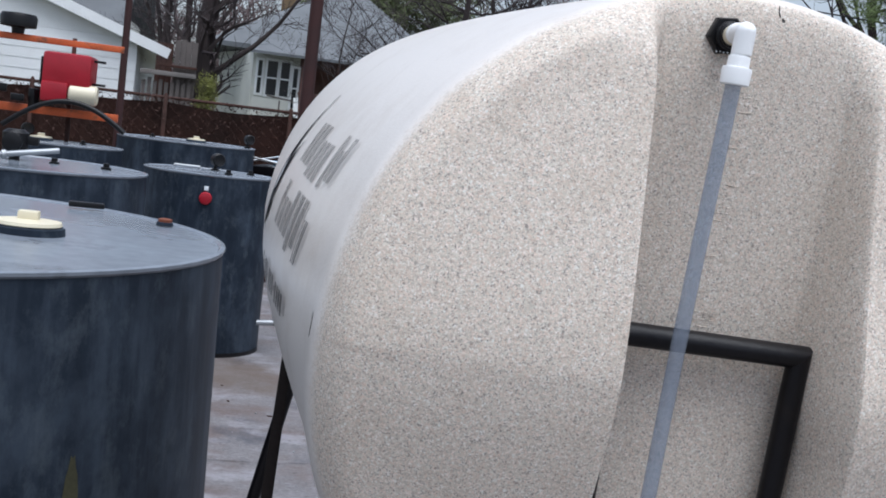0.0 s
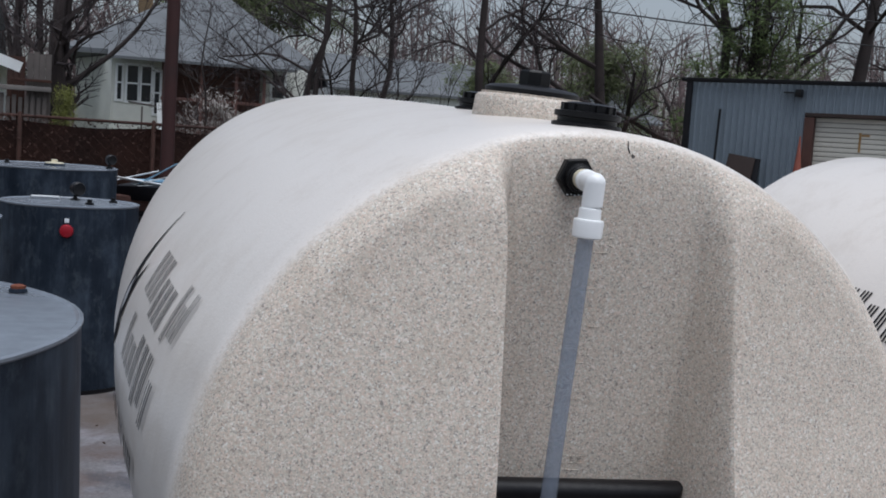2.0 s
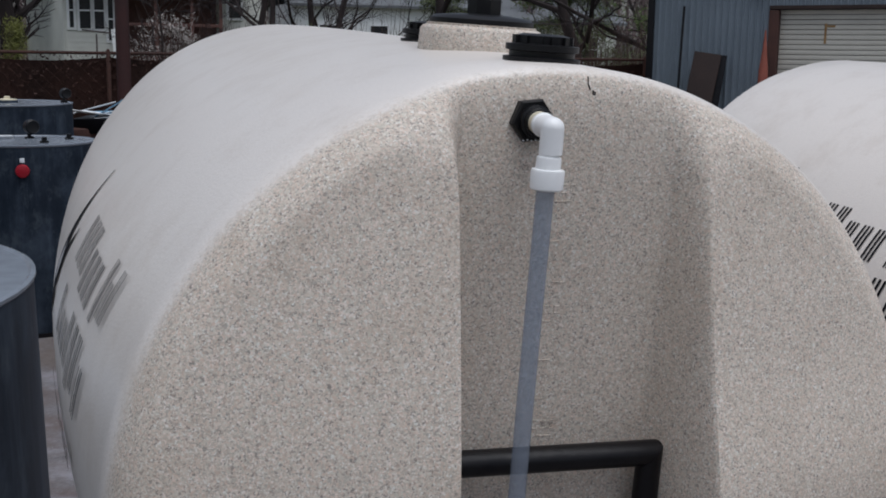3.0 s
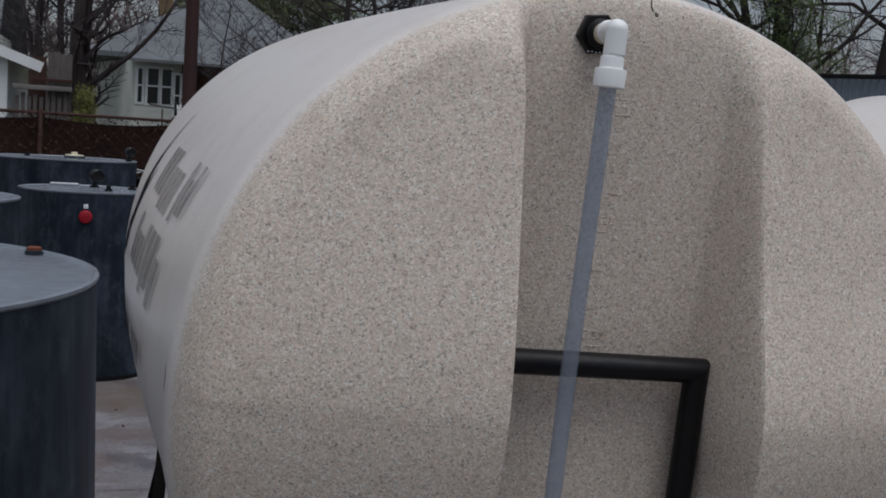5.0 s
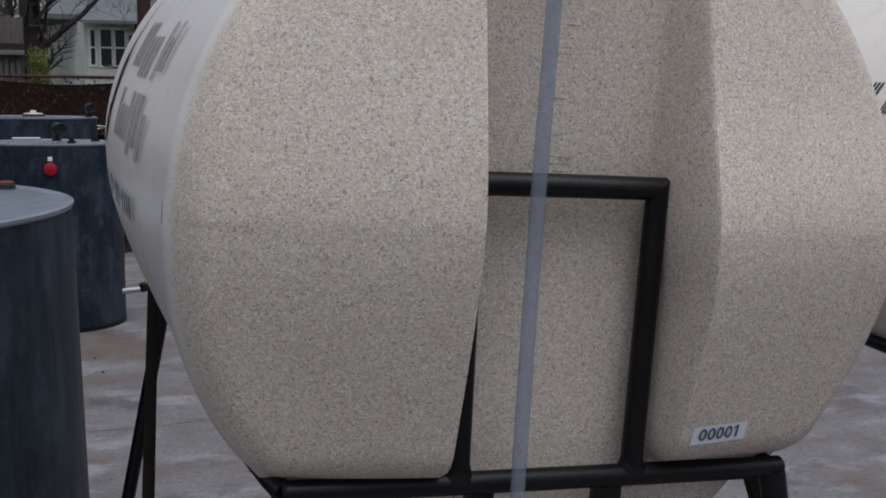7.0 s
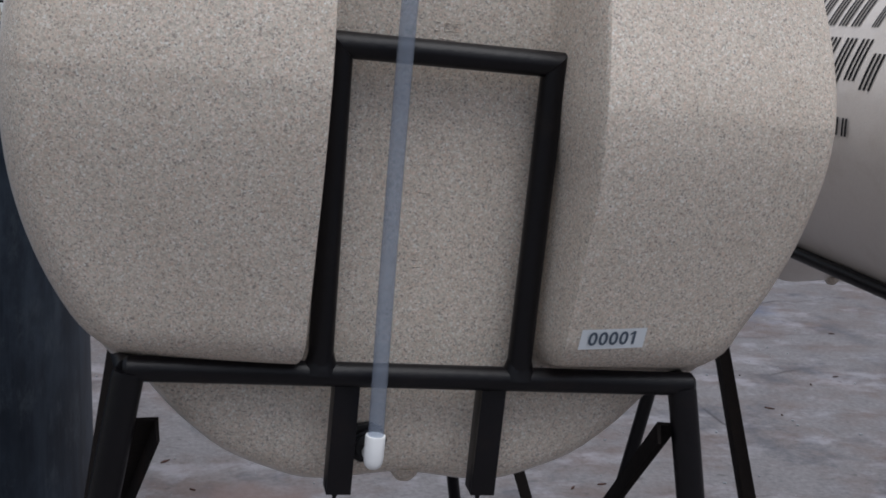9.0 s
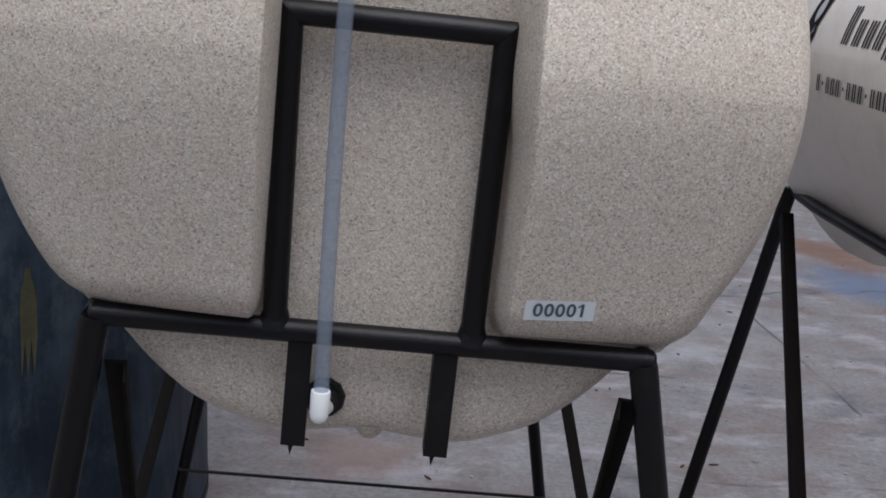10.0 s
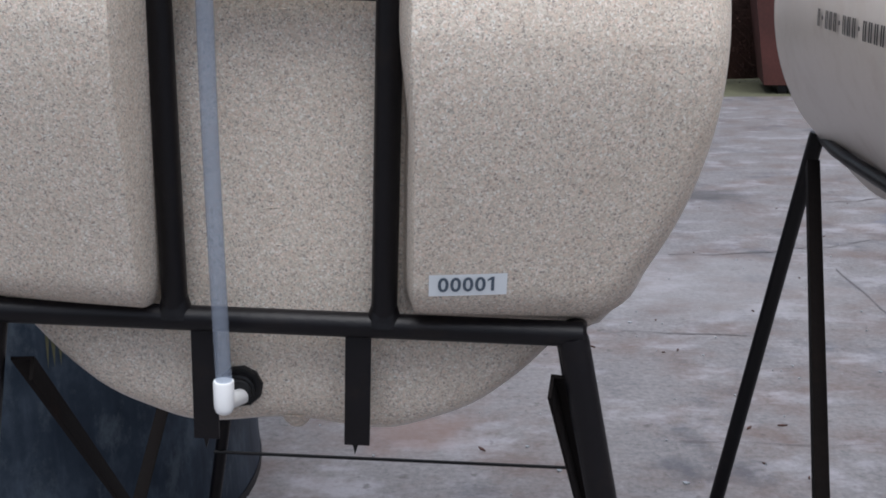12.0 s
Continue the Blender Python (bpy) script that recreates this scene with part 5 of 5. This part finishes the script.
# ---- sheet-metal shed ----
def shed():
    """Blue-grey corrugated shed; the long face looks at the yard."""
    g = thing("shed", at(8.56, 15.56, 0) @ pose(0, 0, 0, 0, 0, -50), "blue-grey corrugated steel shed with a beige roll-up door", "shed")
    W, H, D = 13.0, 3.21, 7.0
    dx0, dx1, dz = 1.98, 6.2, 2.71
    pitch = 0.105

    def sheet(x0, x1, z0, z1):
        bm = bmesh.new()
        prev = None
        k_n = int((x1 - x0) / pitch * 9)
        for k in range(k_n + 1):
            x = x0 + (x1 - x0) * k / k_n
            ph = (x / pitch) % 1.0
            y = -0.035 if ph < 0.18 else (-0.035 + 0.035 * (ph - 0.18) / 0.12 if ph < 0.30 else (0.0 if ph < 0.88 else -0.035 * (ph - 0.88) / 0.12))
            cur = [bm.verts.new((x, y, z0)), bm.verts.new((x, y, z1))]
            if prev:
                bm.faces.new((prev[0], cur[0], cur[1], prev[1]))
            prev = cur
        return bm

    part("sheet", sheet(0, dx0, 0, H), M_SHED, g, "corrugated wall sheet", False)
    part("sheet", sheet(dx0, dx1, dz + 0.02, H), M_SHED, g, "corrugated wall sheet", False)
    part("sheet", sheet(dx1, W, 0, H), M_SHED, g, "corrugated wall sheet", False)
    part("wall", box(at(0.05, D / 2, H / 2), (0.06, D - 0.1, H - 0.02)), M_SHED, g)
    part("wall", box(at(W - 0.05, D / 2, H / 2), (0.06, D - 0.1, H - 0.02)), M_SHED, g)
    part("wall", box(at(W / 2, D, H / 2), (W, 0.06, H)), M_SHED, g)
    part("roof", box(at(W / 2, D / 2 + 0.06, H - 0.14) @ pose(0, 0, 0, -3, 0, 0), (W + 0.3, D + 0.1, 0.05), 0.01), M_ROOF, g, "grey metal roof")
    part("corner_trim", box(at(-0.02, -0.02, H / 2), (0.10, 0.10, H), 0.006), M_STEEL, g, "dark corner trim")
    door = part("roll_door", box(at((dx0 + dx1) / 2, 0.10, dz / 2), (dx1 - dx0, 0.03, dz)), M_SHUTGAP, g, "dark gaps")
    for k in range(36):
        z = 0.04 + k * 0.0755
        part("slat", box(at((dx0 + dx1) / 2, 0.075, z), (dx1 - dx0, 0.03, 0.066), 0.008), M_SHUT, door, "beige door slat")
    stain = simple("orange_rust_mark", (0.33, 0.20, 0.08), 0.8, 0.0, 0.4, 30)
    part("rust_mark", box(at(2.74, 0.0565, 2.36), (0.035, 0.004, 0.30), 0.001), stain, door, "orange rust streak")
    part("rust_mark", box(at(2.82, 0.0565, 2.47), (0.12, 0.004, 0.03), 0.001), stain, door, "orange rust streak")
    for x in (dx0, dx1):
        part("door_jamb", box(at(x, 0.0, dz / 2), (0.15, 0.14, dz), 0.008), M_RUST, g, "rusty brown jamb")
    part("eave_trim", box(at(W / 2, -0.07, H + 0.035), (W + 0.3, 0.05, 0.06), 0.006), M_STEEL, g, "dark eave edge")
    part("lintel", box(at((dx0 + dx1) / 2, -0.01, dz + 0.04), (dx1 - dx0 + 0.15, 0.12, 0.06), 0.006), M_DARKRUST, g)
    bm = bmesh.new()
    add_box(bm, at(1.80, -0.10, H - 0.14), (0.10, 0.12, 0.12), 0.01)
    add_box(bm, at(1.66, -0.06, H - 0.13), (0.22, 0.05, 0.02))
    part("flood_lamp", bm, M_BLACK, g, "small dark flood lamp")


shed()


def plate(x, y, w, h, lean, roll, rz, mat, label):
    p = thing("steel_plate", at(x, y, 0) @ pose(0, 0, 0, 0, 0, rz) @ pose(0, 0, 0, lean, roll, 0), label, "steel plate", "leaning plates")
    part("sheet", box(at(0, 0.0, h / 2), (w, 0.03, h), 0.004), mat, p)
    return p


plate(8.72, 14.70, 0.44, 2.08, -7, 7, -50, M_DARKRUST, "rusty steel plate leaning on the shed wall")
plate(8.94, 14.49, 0.14, 2.04, -7, 5, -50, M_STEEL, "dark steel sheet leaning on the shed wall")
cone = thing("traffic_cone", at(9.54, 13.83, 0), "faded orange-red marker by the shed door", "marker")
part("cone", lathe([(0.095, 0.03), (0.09, 0.9), (0.07, 1.8), (0.035, 2.1), (0.012, 2.4)], 14), simple("faded_red_marker", (0.26, 0.075, 0.05), 0.7, 0.0, 0.3), cone)
part("base", box(at(0, 0, 0.02), (0.45, 0.45, 0.04), 0.01), M_RUST, cone)
bar = thing("steel_bar", at(8.60, 14.81, 0), "thin dark bar leaning on the shed wall", "bar")
part("shaft", rod((0, 0, 0), (0.25, 0.28, 2.78), 0.02, seg=8), M_STEEL, bar)

# rusty red bin and clutter at the far side of the yard
binn = thing("scrap_bin", at(4.92, 14.9, 0) @ pose(0, 0, 0, 0, 0, -10), "rusty red steel scrap bin on concrete", "bin")
bm = bmesh.new()
lo, hi = [(-0.75, -0.7), (0.75, -0.7), (0.75, 0.7), (-0.75, 0.7)], [(-0.95, -0.9), (0.95, -0.9), (0.95, 0.9), (-0.95, 0.9)]
a = [bm.verts.new((x, y, 0.12)) for x, y in lo]
b = [bm.verts.new((x, y, 1.5)) for x, y in hi]
c = [bm.verts.new((x * 0.93, y * 0.93, 1.5)) for x, y in hi]
e = [bm.verts.new((x * 0.9, y * 0.9, 0.2)) for x, y in lo]
for i in range(4):
    j = (i + 1) % 4
    bm.faces.new((a[i], a[j], b[j], b[i])), bm.faces.new((b[i], b[j], c[j], c[i])), bm.faces.new((c[i], c[j], e[j], e[i]))
bm.faces.new(a[::-1]), bm.faces.new(e)
part("body", bm, simple("rusty_red_paint", (0.085, 0.027, 0.022), 0.75, 0.0, 0.4, 5, 0.3), binn, smooth=False)
for x in (-0.5, 0.5):
    part("skid", box(at(x, 0, 0.06), (0.12, 1.3, 0.12), 0.01), M_STEEL, binn)
for k, (x, y, s, mt) in enumerate(((2.9, 15.6, 0.55, M_STEEL), (3.1, 16.4, 0.7, M_RUST), (2.5, 16.0, 0.5, M_STEEL), (3.0, 15.0, 0.3, M_PANE))):
    t = thing("scrap_crate", at(x, y, 0) @ pose(0, 0, 0, 0, 0, 20 * k), "dark scrap crate among yard clutter", "crate", "scrap crates")
    for z in (0.08, 0.45, 0.85):
        for q in (-1, 1):
            part("slat", box(at(0, q * s * 0.5, z * s * 1.4), (s, 0.04, 0.10), 0.004), mt, t)
            part("slat", box(at(q * s * 0.5, 0, z * s * 1.4), (0.04, s, 0.10), 0.004), mt, t)
    for p in (-1, 1):
        for q in (-1, 1):
            part("post", box(at(p * s * 0.5, q * s * 0.5, s * 0.65), (0.05, 0.05, s * 1.3), 0.004), mt, t)


# ---- trees ----
def branch(bm, twigs, p, d, length, r, depth, rng):
    """A kinked limb that forks along its length; the finest orders go into the twigs."""
    n = 5 if depth > 1 else 3
    pts, q, dd = [p.copy()], p.copy(), d.copy()
    for k in range(n):
        dd = (dd + Vector((rng.gauss(0, 0.24), rng.gauss(0, 0.24), rng.gauss(0.05, 0.18)))).normalized()
        q = q + dd * length / n
        pts.append(q.copy())
    r1 = max(0.004, r * 0.45)
    add_tube(bm if depth > 1 else twigs, pts, lambda t: r + (r1 - r) * t, 6 if depth > 2 else (4 if depth > 1 else 3), False)
    if depth == 0:
        return
    for k in range(4 if depth > 1 else 7):
        i = rng.randint(1, n)
        t = i / n
        turn = Vector((rng.gauss(0, 1), rng.gauss(0, 1), rng.gauss(0.2, 0.6))).normalized()
        nd = ((pts[i] - pts[i - 1]).normalized() * 0.8 + turn * rng.uniform(0.5, 1.0)).normalized()
        branch(bm, twigs, pts[i], nd, length * rng.uniform(0.42, 0.68), (r + (r1 - r) * t) * rng.uniform(0.55, 0.8), depth - 1, rng)


def bare_tree(x, y, h, r, seed, depth=3, lean=(0, 0)):
    rng = random.Random(seed)
    t = thing("bare_tree", at(x, y, 0), "leafless winter tree with dark forking limbs", "tree", "bare trees")
    bm, tw = bmesh.new(), bmesh.new()
    stem, q = [], Vector((0, 0, 0))
    for k in range(10):
        stem.append(q.copy())
        q = q + Vector((lean[0] * 0.16 + rng.gauss(0, 0.09), lean[1] * 0.16 + rng.gauss(0, 0.09), h * 0.085))
    add_tube(bm, stem, lambda s: r * (1.25 - 0.95 * s), 10, False)
    for k in range(11):
        i = rng.randint(2, 9)
        a = 2.4 * k + rng.uniform(-0.5, 0.5)
        nd = Vector((math.cos(a), math.sin(a), rng.uniform(0.15, 0.9))).normalized()
        branch(bm, tw, stem[i], nd, h * rng.uniform(0.20, 0.34) * (1.15 - 0.05 * i), r * (1.2 - 0.09 * i) * rng.uniform(0.35, 0.6), depth, rng)
    part("trunk", bm, M_BARK, t)
    part("crown", tw, M_TWIG, t, "fine bare twigs", False)["kind"] = "stuff"
    return t


def leafy(name, x, y, z0, z1, rx, ry, mat, count, size, seed, label, trunk_r):
    rng = random.Random(seed)
    t = thing(name, at(x, y, 0), label, "tree", "evergreens")
    part("trunk", lathe([(trunk_r * 1.2, 0), (trunk_r, z0 + 0.4), (trunk_r * 0.3, z1 * 0.95)], 10), M_BARK, t)
    bm = bmesh.new()
    clumps = [(rng.gauss(0, 0.42), rng.gauss(0, 0.42), rng.random()) for _ in range(110)]
    for k in range(count):
        cx, cy, cz = rng.choice(clumps)
        taper = (1.15 - 0.75 * cz)
        c = Vector((rx * (cx * taper + rng.gauss(0, 0.085)), ry * (cy * taper + rng.gauss(0, 0.085)), z0 + (z1 - z0) * (cz + rng.gauss(0, 0.035))))
        u = Vector((rng.gauss(0, 0.6), rng.gauss(0, 0.6), rng.gauss(0.5, 0.8))).normalized() * size * rng.uniform(0.5, 1.5)
        w = u.orthogonal().normalized() * size * rng.uniform(0.12, 0.26)
        bm.faces.new([bm.verts.new(c + q) for q in (-u, w, u, -w)])
    part("crown", bm, mat, t, "", False)
    return t


def stemmed_tree(x, y, limbs, seed, label):
    """A tree of several stems; limbs run from (x, z) to (x, z), with their radii and how far they bow sideways."""
    rng = random.Random(seed)
    t = thing("bare_tree", at(x, y, 0), label, "tree", "bare trees")
    bm, tw = bmesh.new(), bmesh.new()
    for x0, z0, x1, z1, r0, r1, bow in limbs:
        d = Vector((x1 - x0, 0, z1 - z0))
        side = Vector((d.z, 0, -d.x)).normalized()
        pts = []
        for k in range(9):
            q = k / 8
            pts.append(Vector((x0, 0, z0)) + d * q + side * (bow * math.sin(math.pi * q)) + Vector((rng.gauss(0, 0.02), rng.gauss(0, 0.06) + 0.25 * q * rng.choice((-1, 1)) * 0.3, 0)))
        add_tube(bm, pts, lambda s: r0 + (r1 - r0) * s, 8, False)
        for k in range(int(5 + 2.2 * d.length)):
            i = rng.randint(4, 8) if z0 < 1.0 else rng.randint(2, 8)
            turn = Vector((rng.gauss(0, 1), rng.gauss(0, 0.8), rng.gauss(0.4, 0.5))).normalized()
            nd = (d.normalized() * 0.6 + turn * 0.9).normalized()
            branch(bm, tw, pts[i], nd, rng.uniform(0.5, 1.3), r1 * rng.uniform(0.25, 0.5), 2, rng)
    part("trunk", bm, M_BARK, t)
    part("crown", tw, M_TWIG, t, "fine bare twigs", False)["kind"] = "stuff"
    return t


stemmed_tree(-1.58, 21.5, ((0.02, 0, -0.10, 3.7, 0.17, 0.13, 0.04), (-0.10, 3.5, 0.0, 6.8, 0.12, 0.05, 0.05), (0.0, 2.8, 0.5, 6.2, 0.09, 0.03, -0.08), (0.06, 2.5, 1.9, 4.6, 0.062, 0.022, 0.20)), 11, "leafless tree with a forked trunk behind the boards")
stemmed_tree(-2.10, 22.5, ((0.12, 0, -0.04, 6.4, 0.09, 0.05, 0.03), (-0.40, 0, -0.08, 6.2, 0.085, 0.04, -0.16), (-0.28, 0, -0.40, 6.0, 0.06, 0.03, 0.03), (-0.36, 2.2, -0.88, 4.9, 0.06, 0.03, 0.08), (-0.72, 3.6, -1.30, 4.5, 0.035, 0.015, 0.03)), 12, "leafless tree of several thin stems behind the boards")
for x, y, h, r, s, ln in (
    (1.35, 24.6, 6.5, 0.05, 14, (0.1, 0)),
    (3.2, 23.2, 9.5, 0.12, 15, (0.2, 0)), (3.9, 24.5, 9.5, 0.12, 16, (0.4, 0)), (5.4, 27, 10, 0.14, 17, (-0.3, 0)), (6.3, 29, 11, 0.15, 25, (0.2, 0)), (8.0, 25, 11, 0.2, 18, (0.2, 0)),
    (12.0, 25.5, 12, 0.24, 19, (-0.4, 0)), (13.6, 24.5, 12, 0.25, 20, (0.4, 0)), (15.0, 25.0, 13, 0.27, 22, (0.3, 0)), (17.4, 24.5, 13, 0.34, 23, (1.1, 0)), (20.5, 25, 11, 0.15, 24, (0, 0)),
):
    bare_tree(x, y, h, r * 0.62, s, 3, ln)
leafy("evergreen_tree", 4.6, 46.0, 6.2, 11.6, 4.4, 2.8, M_PINE, 26000, 0.16, 31, "dark green pine crown behind the cottage", 0.3)
leafy("evergreen_tree", 14.2, 23.0, 2.0, 6.8, 2.6, 1.6, M_EVER, 22000, 0.075, 32, "bright evergreen with drooping leaf clumps", 0.18)
leafy("evergreen_tree", -1.42, 20.5, 0.3, 2.40, 0.50, 0.3, M_IVY, 5200, 0.035, 35, "yellow-green ivy shrub by the boards", 0.04)
leafy("evergreen_tree", 3.4, 18.5, 0.1, 2.3, 1.8, 0.8, M_EVER, 9000, 0.045, 36, "green shrubs behind the yard clutter", 0.06)

leafy("evergreen_tree", 14.0, 31.0, 0.6, 5.2, 2.6, 1.6, M_PINE, 22000, 0.09, 41, "dark olive conifer behind the yard", 0.15)
leafy("evergreen_tree", 10.6, 33.0, 0.4, 4.4, 2.0, 1.4, M_PINE, 12000, 0.09, 42, "small dark olive conifer behind the yard", 0.12)
leafy("pale_shrub", 2.3, 33.2, 0.2, 2.9, 1.7, 0.6, M_PALE, 3200, 0.07, 43, "pale dry shrub under the cottage porch", 0.05)

# belt of woods far behind
rng = random.Random(77)
bm = bmesh.new()
for k in range(420):
    x, y = rng.uniform(-45, 75), rng.uniform(52, 80)
    h = rng.uniform(6, 12)
    p = Vector((x, y, 0))
    add_tube(bm, [p, p + Vector((rng.gauss(0, 0.3), 0, h * 0.5)), p + Vector((rng.gauss(0, 0.7), 0, h))], lambda s: 0.16 * (1.1 - s), 4, False)
    for j in range(34):
        a = p + Vector((rng.gauss(0, 0.2), 0, h * rng.uniform(0.25, 0.95)))
        e = a + Vector((rng.gauss(0, 1.4), rng.gauss(0, 0.8), rng.uniform(0.3, 2.2)))
        add_tube(bm, [a, (a + e) / 2 + Vector((0, 0, 0.12)), e], lambda s: 0.032 * (1.15 - s), 3, False)
tagged(finish("far_woods", bm, M_HAZE, smooth=False), "belt of leafless brown woods far behind", "woods", kind="stuff")

# dry brush along the fence and behind the yard
bm = bmesh.new()
for k in range(5200):
    x, y = rng.uniform(-6, 16), rng.uniform(17.2, 23.0)
    p = Vector((x, y, 0))
    h = (rng.uniform(0.8, 2.2) + 0.7 * math.sin(x * 1.7) ** 2) * (0.62 if x < 1.0 else 1.0)
    e = p + Vector((rng.gauss(0, 0.35), rng.gauss(0, 0.3), h))
    add_tube(bm, [p, (p + e) / 2 + Vector((rng.gauss(0, 0.1), 0, 0)), e], lambda s: 0.012 * (1.2 - s), 3, False)
tagged(finish("dry_brush", bm, M_BRUSH, smooth=False), "dry brown brush along the fence", "brush", kind="stuff")

# power lines
for k, (z0, z1) in enumerate(((8.9, 8.1), (8.2, 7.4), (7.2, 6.5), (6.6, 5.9))):
    w = thing("power_line", at(0, 0, 0), "black overhead power line", "cable", "overhead cables")
    pts = [(-12 + 60 * t, 24.0 - 2 * t, z0 + (z1 - z0) * t - 1.2 * math.sin(math.pi * t)) for t in [i / 20 for i in range(21)]]
    part("wire", add_tube(bmesh.new(), pts, 0.018, 5), M_WIRE, w)
